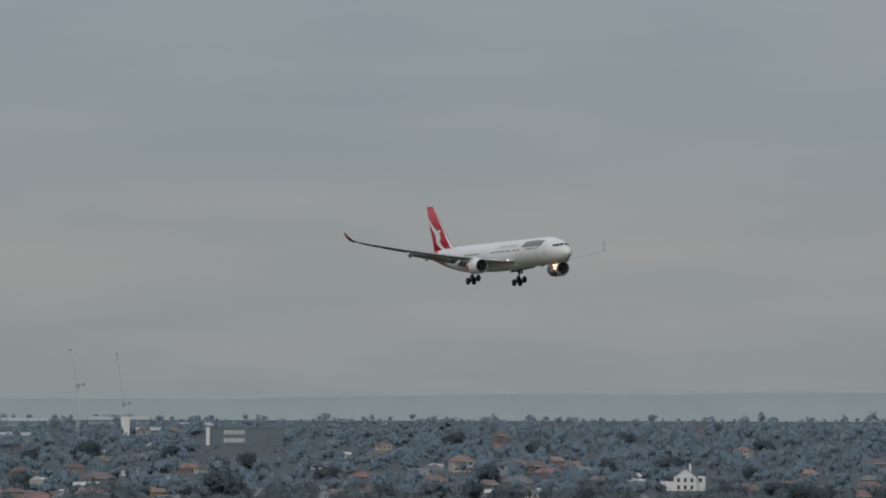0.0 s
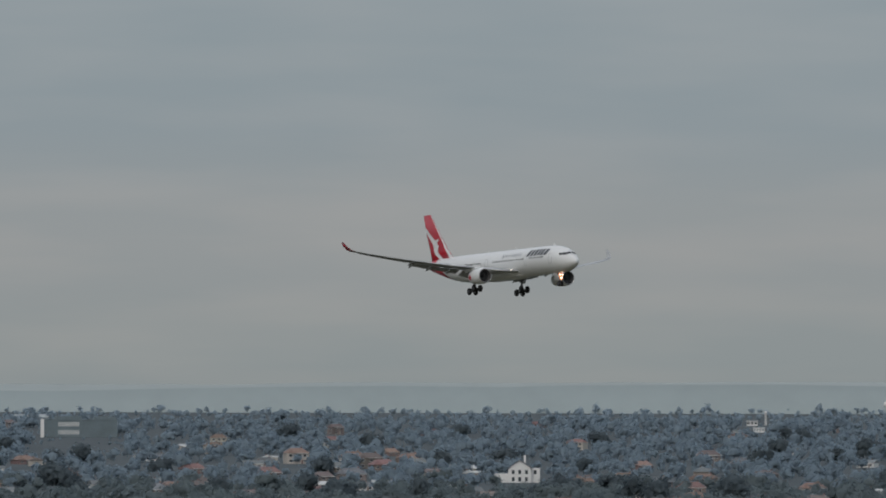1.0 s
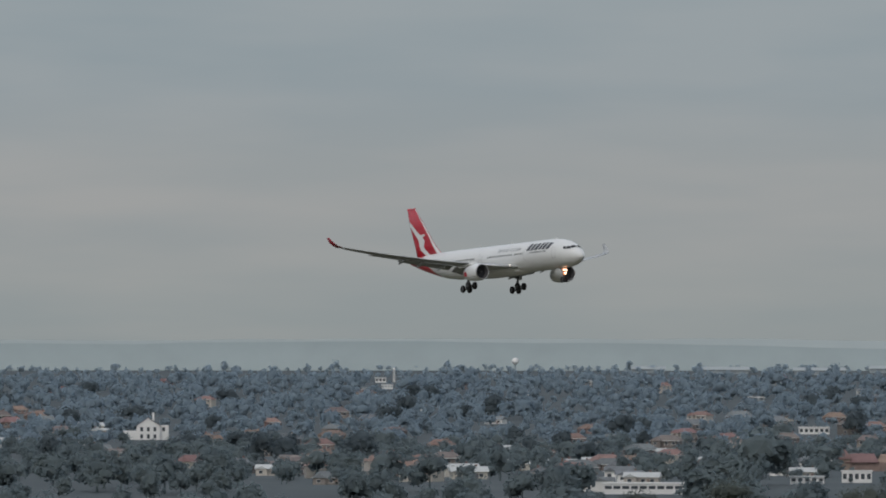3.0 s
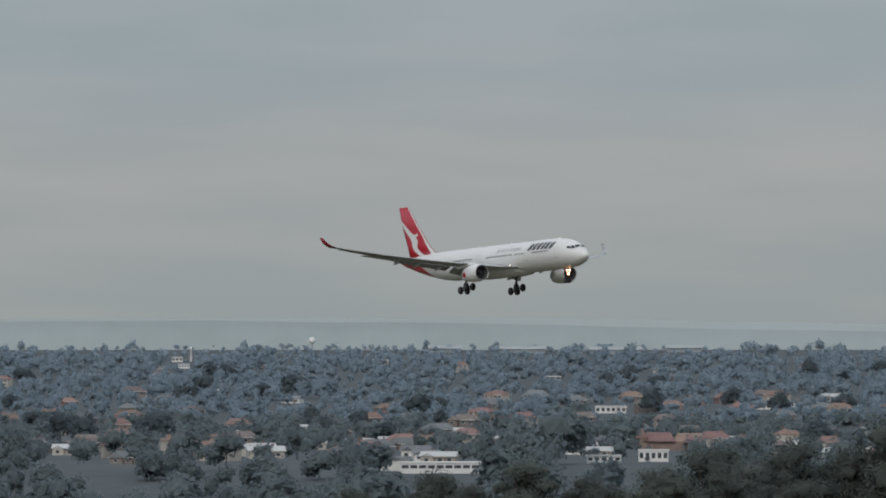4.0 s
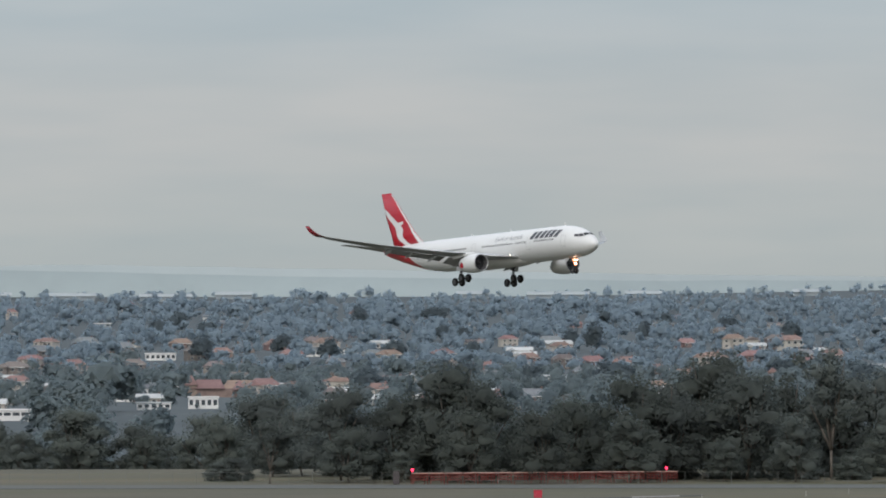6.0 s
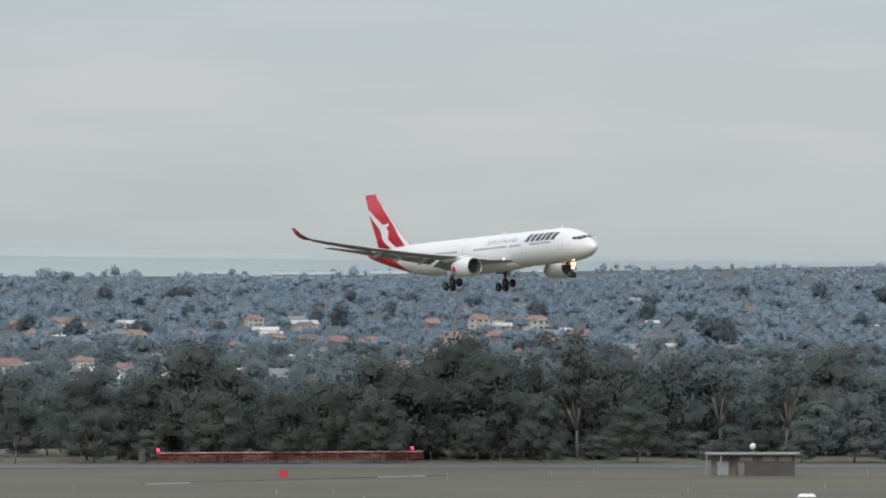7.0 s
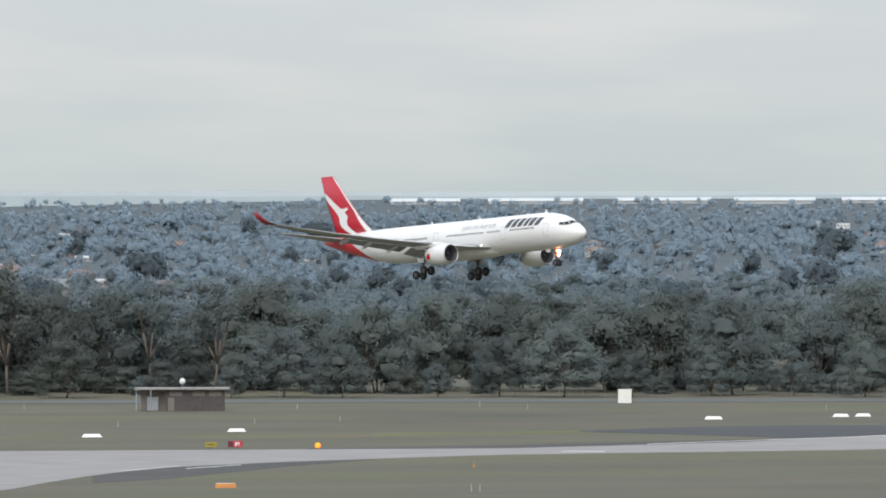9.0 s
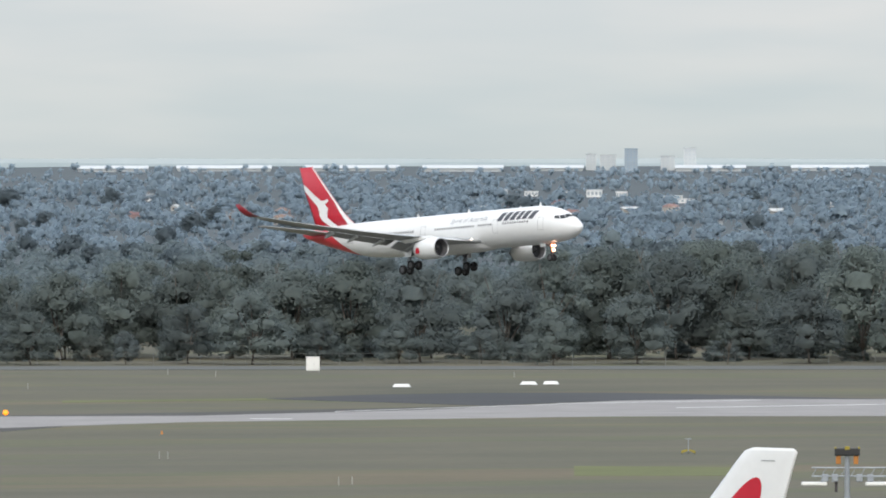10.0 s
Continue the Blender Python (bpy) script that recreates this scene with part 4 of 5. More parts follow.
def house(w, d, h, roof, wall, storeys, hip, label):
    """A suburban house: w wide to the front (-y), d deep, eaves at h."""
    ob = thing("house", label, "house", "suburban houses")
    bm = bmesh.new()
    box(bm, -w / 2, -d / 2, -.6, w / 2, d / 2, h)
    wing = w * .38
    box(bm, -w / 2 + .2, -d / 2 - d * .3, -.6, -w / 2 + wing, -d / 2 + .3, h - .02)
    part("wall", bm, WALLS[wall], ob)
    bm = bmesh.new()
    e, rh = .55, (w if hip else d) * .17 + .5
    x0, x1, y0, y1 = -w / 2 - e, w / 2 + e, -d / 2 - e, d / 2 + e
    ins = d * .42 if hip else 0
    b = [bm.verts.new(p) for p in ((x0, y0, h), (x1, y0, h), (x1, y1, h), (x0, y1, h), (x0 + ins, 0, h + rh), (x1 - ins, 0, h + rh))]
    for f in ((0, 1, 5, 4), (2, 3, 4, 5), (1, 2, 5), (3, 0, 4), (0, 3, 2, 1)):
        bm.faces.new([b[i] for i in f])
    gx0, gx1, gy = -w / 2 - .2, -w / 2 + wing + .4, -d / 2 - d * .3 - e
    gm = (gx0 + gx1) / 2
    g = [bm.verts.new(p) for p in ((gx0, gy, h + .02), (gx1, gy, h + .02), (gx1, 0, h + .02), (gx0, 0, h + .02), (gm, gy + (1.4 if hip else 0), h + rh * .72), (gm, 0, h + rh * .72))]
    for f in ((0, 1, 4), (1, 2, 5, 4), (3, 0, 4, 5), (0, 3, 2, 1), (2, 3, 5)):
        bm.faces.new([g[i] for i in f])
    rf = part("roof", bm, ROOFS[roof], ob)
    bm = bmesh.new()
    box(bm, w * .2, d * .1, h + rh * .4, w * .2 + .7, d * .1 + .7, h + rh + .7)
    part("chimney", bm, WALLS[1], rf)
    bm = bmesh.new()
    box(bm, x0, y0 - .08, h - .14, x1, y0, h + .05)
    part("gutter", bm, M_TRIM, rf, "pale eaves gutter")
    for s in range(storeys):
        zz = .9 + s * 2.7
        for k, fx in enumerate((-.32, .05, .32)):
            fy = -d / 2 - .04 if k else -d / 2 - d * .3 - .04
            bm = bmesh.new()
            box(bm, fx * w - .75, fy, zz, fx * w + .75, fy + .06, zz + 1.2)
            wn = part("window", bm, M_PANE, ob, "dark window")
            bm = bmesh.new()
            for a in ((-.85, zz - .1, .85, zz), (-.85, zz + 1.2, .85, zz + 1.3), (-.85, zz, -.75, zz + 1.2), (.75, zz, .85, zz + 1.2)):
                box(bm, fx * w + a[0], fy - .03, a[1], fx * w + a[2], fy + .05, a[3])
            part("frame", bm, M_TRIM, wn)
    bm = bmesh.new()
    box(bm, w * .17, -d / 2 - .05, 0, w * .17 + .9, -d / 2 + .02, 2.05)
    part("door", bm, WALLS[1], ob, "dark front door")
    return ob


HOUSES = [house(13, 9, 2.8, 0, 1, 1, True, "low brick house with a terracotta hip roof"), house(12, 8, 2.8, 1, 0, 1, False, "low cream house with a brown tiled roof"),
          house(12, 8.5, 5.4, 0, 0, 2, True, "two-storey cream house with a terracotta roof"), house(11, 8, 2.9, 2, 2, 1, False, "white weatherboard house with a grey roof"),
          house(14, 9, 2.8, 2, 3, 1, True, "low brown brick house with a grey roof"), house(13, 8, 2.8, 3, 0, 1, False, "low cream house with a pale metal roof"),
          house(12, 8, 5.3, 1, 3, 2, True, "two-storey brown brick house with a tiled roof")]
HR = random.Random(21)
placed = []


def put_house(k, az, d, turn, size=1.0):
    m = facing(az, d, turn)
    if k not in [p[0] for p in placed]:
        ob = HOUSES[k]
        ob.matrix_basis = m
    else:
        ob = copy_thing(HOUSES[k], m)
    ob.scale = (size, size, size)
    placed.append((k, *polar(az, d), az, d))


LANDMARKS = [(1.44, 3560, 9), (4.3, 2500, 16), (5.6, 2850, 16), (5.6, 2590, 8), (-1.15, 4250, 24), (4.97, 3700, 9)]
tries = 0
while len(placed) < 370 and tries < 9000:
    tries += 1
    u = HR.random()
    if u < .27:
        az, d = HR.uniform(1.5, 8.5), HR.uniform(2560, 3000)
    elif u < .84:
        az, d = HR.uniform(-3.2, 10.5), HR.uniform(3200, 3900)
    else:
        az, d = HR.uniform(-3.2, 17), HR.uniform(3850, 4450)
    x, y = polar(az, d)
    if any((x - q) ** 2 + (y - r) ** 2 < 14 ** 2 for _, q, r, _, _ in placed):
        continue
    if in_sight_gap(az, d) or in_sight_gap(az, d + 15) or any(abs(az - a) * d * .01745 < w + 9 and abs(d - e) < 25 for a, e, w in LANDMARKS):
        continue
    put_house(HR.choice((0, 1, 2, 3, 4, 5, 6, 5, 3, 0, 4)), az, d, HR.choice((0, 0, 20, -25, 90, 8)) + HR.uniform(-8, 8), HR.uniform(.62, .8) if d < 3850 else HR.uniform(.5, .62))

HOUSE_AZ, HOUSE_D = np.array([p[3] for p in placed]), np.array([p[4] for p in placed])
# the woods' haze is only in their leaf colours
woodland("valley_trees", 800, -3.2, 12, 1920, 2575, 6, 11, M_LEAF_MID, 3, "haze-tinted trees filling the valley below the suburb", 95, .14, None, (4, 6))
woodland("suburb_trees", 2100, -3.2, 15, 2560, 3450, 3.4, 7.2, M_LEAF_MID, 4, "haze-tinted garden trees between the suburban houses", 42, .17, -.36)
woodland("tall_trees", 150, -3.2, 16, 2700, 4200, 7, 11, M_LEAF_TALL, 14, "taller, darker haze-tinted trees standing out of the suburb", 90, .13, None, (6, 8))
woodland("distant_trees", 1900, -3.2, 17.2, 3400, 3900, 3.2, 6.8, M_LEAF_FAR, 5, "haze-tinted trees among the far houses", 26, .21, -.5)
woodland("distant_trees", 3600, -3.2, 17.2, 3880, 4480, 3.6, 7.0, M_LEAF_FAR, 8, "haze-tinted trees of the far suburbs", 18, .24, None, (2, 4))
woodland("horizon_trees", 2600, -3.2, 17.2, 4400, 4790, 2.2, 4.2, M_LEAF_HORIZON, 6, "haze-tinted tree line on the horizon", 14, .27, None, (2, 3))

# ---- landmarks of the suburb ---------------------------------------------
M_WHITE_WALL = mat("white_wall", (.76, .76, .75), rough=.8, scale=4, var=.06)
M_SHED = mat("dull_shed_roof", (.38, .42, .43), rough=.6, scale=12, var=.1)
M_PALE_ROOF = mat("shed_roof", (.60, .63, .64), rough=.55, scale=12, var=.08)
M_GREYGLASS = mat("office_glass", (.16, .21, .235), rough=.35, scale=6, var=.15)
# Haze is put into the next four colours, drawn towards the sky's tone.
M_HAZY = mat("haze_tinted_grey", (.34, .39, .42), rough=.8, scale=6, var=.08)
M_PALE_TOWER = mat("haze_paled_wall", (.50, .53, .54), rough=.7, scale=4, var=.05)
M_PALE_PANE = mat("haze_paled_pane", (.46, .50, .52), rough=.5, scale=4, var=.05)
M_HAZEBLUE = mat("haze_tinted_blue", (.30, .38, .46), rough=.6, scale=4, var=.1)


def building(name, label, category, w, d, h, wall, rows, cols, at, roof=None, span=(0, 1), pane=M_PANE, pw=.6, ph=.6, parapet=.3):
    """A flat-roofed block with a grid of real window panes on its front."""
    ob = thing(name, label, category, at=at)
    bm = bmesh.new()
    box(bm, -w / 2, 0, -1, w / 2, d, h)
    part("wall", bm, wall, ob)
    bm = bmesh.new()
    box(bm, -w / 2 - .25, -.25, h, w / 2 + .25, d + .25, h + parapet)
    part("roof", bm, roof or M_PALE_ROOF, ob, "flat roof edge")
    if rows and cols:
        a, b = -w / 2 + w * span[0], -w / 2 + w * span[1]
        cw, rh = (b - a) / cols, (h - .6) / rows
        bm = bmesh.new()
        box(bm, -cw * pw / 2, -.06, -rh * ph / 2, cw * pw / 2, .03, rh * ph / 2)
        first = None
        for r in range(rows):
            for c in range(cols):
                m = Matrix.Translation((a + cw * (c + .5), 0, .5 + rh * (r + .5)))
                if first is None:
                    first = part("window", bm, pane, ob, "", False, m)
                else:
                    share("window", first, ob, m)
    return ob


def gable_house(at):
    ob = thing("white_house", "large white gabled house with dark windows and a chimney", "house", at=at)
    bm = bmesh.new()
    loft(bm, [[(-4.2, y, -1), (4.2, y, -1), (4.2, y, 5.2), (0, y, 8.2), (-4.2, y, 5.2)] for y in (0, 11)])
    box(bm, -9.2, 1, -1, -4.2, 9, 3.4)
    box(bm, 4.2, 2, -1, 7.4, 9, 5.4)
    part("wall", bm, M_WHITE_WALL, ob)
    bm = bmesh.new()
    for s in (-1, 1):
        loft(bm, [[(0, y, 8.25), (s * 4.7, y, 4.95), (s * 4.7, y, 5.2), (0, y, 8.5)] for y in (-.4, 11.4)])
    part("roof", bm, ROOFS[2], ob, "grey gable roof")
    bm = bmesh.new()
    box(bm, 1.4, 4, 6.5, 2.2, 4.8, 10)
    part("chimney", bm, M_WHITE_WALL, ob)
    for x, z in ((-2.4, 3.2), (0, 3.2), (2.4, 3.2), (-2.4, .6), (0, .6), (2.4, .6), (5.6, 3.2)):
        bm = bmesh.new()
        y = 0 if abs(x) < 4 else 2
        box(bm, x - .5, y - .06, z, x + .5, y + .02, z + 1.5)
        part("window", bm, M_PANE, ob, "tall dark window")
    return ob


gable_house(facing(1.42, 3560))
office = building("office_block", "long dark glass office block with pale window bars", "office building", 33, 14, 7.6, M_GREYGLASS, 2, 12, facing(-1.16, 4250, 0), M_GREYGLASS, (.22, .5), M_WHITE_WALL, .5, .55)
bm = bmesh.new()
box(bm, -11, 2, 7.6, 1, 10, 9.2)
box(bm, 6, 2, 7.6, 16, 10, 9.0)
part("plant_room", bm, M_GREYGLASS, office)
bm = bmesh.new()
box(bm, -16.9, -.4, -1, -15.3, 3, 7.9)
part("stair_core", bm, M_WHITE_WALL, office, "white end wall")
building("long_hall", "long low white hall with a flat roof and dark glazing", "hall", 21, 9, 2.2, M_WHITE_WALL, 1, 9, facing(4.32, 2500), M_WHITE_WALL, (.02, .98), M_PANE, .8, .5, .35)
building("white_block", "low flat white building", "building", 8, 6, 3.0, M_WHITE_WALL, 1, 5, facing(5.57, 2610), M_WHITE_WALL)
building("white_block", "low flat white building", "building", 9, 6, 1.9, M_WHITE_WALL, 1, 5, facing(5.28, 2580), M_PALE_ROOF)
building("white_block", "low flat white building among trees", "building", 11.5, 7, 2.6, M_WHITE_WALL, 1, 6, facing(5.32, 3650), M_WHITE_WALL)
put_house(3, 4.03, 2515, 90, .8)
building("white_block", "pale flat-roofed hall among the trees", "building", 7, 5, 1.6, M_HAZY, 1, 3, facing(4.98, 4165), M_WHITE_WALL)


def red_complex(at):
    ob = thing("red_roofed_school", "low building with long terracotta roofs and a small pointed turret", "school", at=at)
    bm = bmesh.new()
    box(bm, -10, 0, -1, 11, 9, 2.6)
    part("wall", bm, WALLS[1], ob)
    for x0, x1, y0, z in ((-8, 2, -1, 2.6), (1, 11.5, .5, 2.4), (4, 8, -2.5, 2.3)):
        bm = bmesh.new()
        loft(bm, [[(x0, y0, z), (x0, y0 + 9, z), (x0 + 1.5, y0 + 4.5, z + 2.6)], [(x1, y0, z), (x1, y0 + 9, z), (x1 - 1.5, y0 + 4.5, z + 2.6)]])
        part("roof", bm, ROOFS[0], ob, "terracotta roof")
    bm = bmesh.new()
    box(bm, -9.6, -.6, -1, -6.4, 3, 3.6)
    tw = part("turret", bm, WALLS[1], ob)
    bm = bmesh.new()
    vs = [bm.verts.new(p) for p in ((-10, -1, 3.6), (-6, -1, 3.6), (-6, 3.4, 3.6), (-10, 3.4, 3.6), (-8, 1.2, 6.6))]
    for f in ((0, 1, 4), (1, 2, 4), (2, 3, 4), (3, 0, 4), (3, 2, 1, 0)):
        bm.faces.new([vs[i] for i in f])
    part("turret_roof", bm, ROOFS[0], tw, "pointed terracotta roof")
    return ob


red_complex(facing(5.66, 2870))


def shed(az, d, w, h, label="long pale industrial shed on the horizon"):
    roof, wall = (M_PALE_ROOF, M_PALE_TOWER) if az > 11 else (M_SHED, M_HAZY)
    ob = thing("shed", label, "warehouse", "far industrial sheds", facing(az, d))
    bm = bmesh.new()
    box(bm, -w / 2, 0, -3, w / 2, 20, h)
    part("wall", bm, wall, ob)
    bm = bmesh.new()
    loft(bm, [[(x, -.6, h), (x, 10, h + 1.4), (x, 20.6, h), (x, 20.6, h - .3), (x, -.6, h - .3)] for x in (-w / 2 - .5, w / 2 + .5)])
    part("roof", bm, roof, ob, "pale metal roof")
    return ob


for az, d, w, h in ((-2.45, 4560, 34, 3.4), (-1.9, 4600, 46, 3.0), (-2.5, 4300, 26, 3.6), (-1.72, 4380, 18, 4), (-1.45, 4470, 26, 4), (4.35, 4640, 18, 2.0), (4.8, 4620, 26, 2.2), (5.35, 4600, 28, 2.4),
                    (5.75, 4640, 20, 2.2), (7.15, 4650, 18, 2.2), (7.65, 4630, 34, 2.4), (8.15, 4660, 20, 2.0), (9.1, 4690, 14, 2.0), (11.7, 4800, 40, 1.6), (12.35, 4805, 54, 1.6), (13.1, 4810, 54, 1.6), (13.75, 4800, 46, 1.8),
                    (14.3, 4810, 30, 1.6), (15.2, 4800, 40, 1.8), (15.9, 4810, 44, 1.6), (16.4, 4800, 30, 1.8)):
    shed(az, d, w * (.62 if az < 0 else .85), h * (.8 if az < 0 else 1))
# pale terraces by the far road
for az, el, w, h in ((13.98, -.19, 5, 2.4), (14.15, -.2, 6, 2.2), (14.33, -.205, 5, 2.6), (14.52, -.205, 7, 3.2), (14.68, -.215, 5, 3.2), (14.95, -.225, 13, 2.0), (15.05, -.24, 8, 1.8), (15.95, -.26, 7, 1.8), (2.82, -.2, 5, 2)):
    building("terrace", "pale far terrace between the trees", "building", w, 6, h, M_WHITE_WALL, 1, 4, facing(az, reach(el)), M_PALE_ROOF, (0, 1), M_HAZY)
# undersized to fit the view at a shortened distance; haze is in the wall colours
building("tower_block", "blue-grey tower block with haze in its colour", "tower block", 6.4, 6, 11.5, M_HAZEBLUE, 8, 4, facing(14.735, 4780), M_HAZEBLUE, (0, 1), M_HAZY)
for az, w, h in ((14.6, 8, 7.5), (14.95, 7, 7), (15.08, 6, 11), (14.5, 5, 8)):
    building("tower_block", "tower block paled by a haze tint", "tower block", w, 6, h, M_PALE_TOWER, 5, 3, facing(az, 4820), M_PALE_TOWER, (0, 1), M_PALE_PANE)


def water_tower(at):
    ob = thing("water_tower", "white ball-shaped water tower", "water tower", at=at)
    bm = bmesh.new()
    lathe(bm, [(-1, .55), (3, .35), (4.2, .4)], 'z', 12)
    part("stem", bm, M_HAZY, ob, "pale stem", True)
    bm = bmesh.new()
    bmesh.ops.create_icosphere(bm, subdivisions=3, radius=1.7, matrix=Matrix.Translation((0, 0, 5.4)))
    part("tank", bm, M_WHITE_WALL, ob, "white round tank", True)
    return ob


water_tower(facing(3.57, 4650))


def slim_tower(at, h, w):
    ob = thing("slim_tower", "slim white tower among the trees", "tower", at=at)
    bm = bmesh.new()
    lathe(bm, [(-1, w), (h * .8, w * .8), (h * .82, w * 1.1), (h, w), (h + .01, .01)], 'z', 10)
    part("shaft", bm, M_WHITE_WALL, ob, "", True)
    return ob


slim_tower(facing(2.86, 4480), 6.5, .6)
slim_tower(facing(10.5, 4560), 4, 1.0)
building("church", "small white building beside a slim tower", "building", 5, 5, 2.2, M_WHITE_WALL, 1, 3, facing(2.78, 4470), M_PALE_ROOF)


def crane(at, mast, jib, tilt, wide, label):
    """A luffing tower crane: mast, cab, counter-jib and raised jib."""
    ob = thing("tower_crane", label, "crane", "cranes on the horizon", at)
    bm = bmesh.new()
    s = wide / 2
    for x in (-s, s):
        for y in (-s, s):
            rod(bm, (x, y, -1), (x, y, mast), .12, .12, 5)
    n = int(mast / 1.6)
    for i in range(n):
        z0, z1 = mast * i / n, mast * (i + 1) / n
        for a, b in (((-s, -s), (s, -s)), ((s, -s), (s, s)), ((s, s), (-s, s)), ((-s, s), (-s, -s))):
            rod(bm, (*a, z0), (*b, z1), .07, .07, 4)
    part("mast", bm, M_PALE_ROOF, ob, "pale lattice mast")
    bm = bmesh.new()
    box(bm, -.8, -1, mast, .8, 1, mast + 1.6, .1)
    part("cab", bm, M_HAZY, ob, "grey cab")
    bm = bmesh.new()
    t = radians(tilt)
    tip = Vector((-math.cos(t) * jib, 0, mast + 1 + math.sin(t) * jib))
    root = Vector((0, 0, mast + 1))
    for dy in (-.3, .3):
        rod(bm, root + Vector((0, dy, 0)), tip + Vector((0, dy * .4, 0)), .09, .07, 5)
    for i in range(12):
        rod(bm, root.lerp(tip, i / 12) + Vector((0, -.3 if i % 2 else .3, 0)), root.lerp(tip, (i + 1) / 12) + Vector((0, .3 if i % 2 else -.3, 0)), .05, .05, 4)
    bmesh.ops.create_cube(bm, size=1.0, matrix=Matrix.Translation(tip))
    part("jib", bm, M_HAZY, ob, "raised lattice jib")
    bm = bmesh.new()
    rod(bm, root, root + Vector((2.6, 0, .4)), .2, .2, 5)
    box(bm, 2.0, -.5, mast + .6, 3.2, .5, mast + 1.8)
    part("counterweight", bm, M_HAZEBLUE, ob, "dark counterweight")
    return ob


crane(facing(-2.14, 4300), 24, 16, 78, 1.2, "pale tower crane with a steep raised jib")
crane(facing(-1.87, 4290), 16, 22, 82, 2.2, "pale tower crane rising behind a concrete core")
building("lift_core", "pale concrete core of a building under construction", "concrete core", 3.6, 4, 12, M_WHITE_WALL, 0, 0, facing(-1.86, 4280), M_HAZY)

# low ridges closing the view, with the haze put into their base colours
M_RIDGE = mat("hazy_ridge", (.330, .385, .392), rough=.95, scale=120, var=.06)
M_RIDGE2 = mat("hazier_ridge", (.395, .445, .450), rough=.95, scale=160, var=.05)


def ridge(back, top, seed, material, label):
    bm = bmesh.new()
    rings = []
    for i in range(361):
        az = -60 + 120 * i / 360
        d = 4690 + 210 * max(0, min(1, (az - 7.5) / 4)) + back
        h = top(az) + 1.0 * noise.noise(Vector((az * .9, seed, 0))) + .5 * noise.noise(Vector((az * 4, seed, 2)))
        rings.append([polar(az, d - 12) + (20,), polar(az, d) + (max(24, h),), polar(az, d + 40) + (20,)])
    loft(bm, rings, False, False)
    return tagged(part("backdrop", bm, material, smooth=True), label, "hills", kind="structure")


ridge(0, lambda az: 36.5 + 4.0 * math.exp(-((az - 2.6) / 3.0) ** 2) + .8 * math.exp(-((az - 15.4) / .5) ** 2) - 2.6 * max(0, min(1, (az - 5) / 4)), 1.3, M_RIDGE, "low haze-tinted wooded hills on the horizon")
ridge(30, lambda az: 39.5 + 2.4 * math.exp(-((az - 3.4) / 3.5) ** 2) - 3.5 * max(0, min(1, (az - 5.5) / 4)), 5.1, M_RIDGE2, "fainter haze-tinted hills behind")

# ---- airfield furniture --------------------------------------------------
M_ORANGE = mat("orange_paint", (.48, .19, .035), rough=.6, scale=1, var=.1)
M_REDFRAME = mat("red_frame", (.24, .05, .042), rough=.6, scale=1, var=.15)
M_PALEBAR = mat("pale_radome", (.60, .36, .30), rough=.5, scale=1, var=.08)
M_SIGNRED = mat("sign_red", (.50, .03, .06), rough=.5, scale=1, var=.08)
M_SIGNDARK = mat("sign_dark", (.09, .02, .03), rough=.5, scale=1, var=.1)
M_SIGNYEL = mat("faded_yellow", (.34, .27, .03), rough=.6, scale=1, var=.1)
M_REDLAMP = mat("red_lamp", (.8, .05, .1), rough=.3, emit=(1, .03, .10, 4))
M_AMBER = mat("amber_lamp", (.4, .16, .02), rough=.3, emit=(1, .24, .01, 1.7))
M_HUTWALL = mat("hut_brick", (.095, .085, .088), rough=.9, scale=.8, var=.18, bump=.2)
M_HUTPALE = mat("hut_panel", (.20, .18, .165), rough=.8, scale=1, var=.12)
M_STEEL = mat("galvanised_steel", (.33, .36, .39), rough=.5, metal=.3, scale=.6, var=.12)
M_FENCE = mat("dull_wire", (.20, .21, .20), rough=.7, scale=.6, var=.12)
M_STAKE = mat("dull_stake", (.36, .36, .33), rough=.8, scale=1, var=.12)
M_MARK = mat("marker_white", (.78, .78, .75), rough=.6, scale=1, var=.06)


def gable_marker(az, d, w, turn=0):
    ob = thing("gable_marker", "white gable-shaped ground marker on the grass", "marker", "white ground markers", facing(az, d, turn))
    bm = bmesh.new()
    loft(bm, [[(-w / 2, -.7, 0), (-w / 2, .7, 0), (-w / 2 + .35, 0, .46)], [(w / 2, -.7, 0), (w / 2, .7, 0), (w / 2 - .35, 0, .46)]])
    part("panel", bm, M_MARK, ob)
    bm = bmesh.new()
    box(bm, -w / 2 - .1, -.75, -.05, w / 2 + .1, .75, .012)
    part("base", bm, M_STEEL, ob)
    return ob


for az, d, w in ((9.747, 1380, 2.9), (10.595, 1410, 2.7), (13.39, 1481, 2.8), (14.135, 1497, 2.6), (14.265, 1499, 2.5)):
    gable_marker(az, d, w)
ob = thing("orange_marker", "orange gable-shaped marker on the grass", "marker", at=facing(10.53, 1139))
bm = bmesh.new()
loft(bm, [[(-1.25, -.5, 0), (-1.25, .5, 0), (-1.15, .1, .5), (-1.15, -.1, .5)], [(1.25, -.5, 0), (1.25, .5, 0), (1.15, .1, .5), (1.15, -.1, .5)]])
part("panel", bm, M_ORANGE, ob)
bm = bmesh.new()
box(bm, -1.1, -.12, .5, 1.1, .12, .55)
part("ridge_cap", bm, M_MARK, ob, "pale ridge cap")


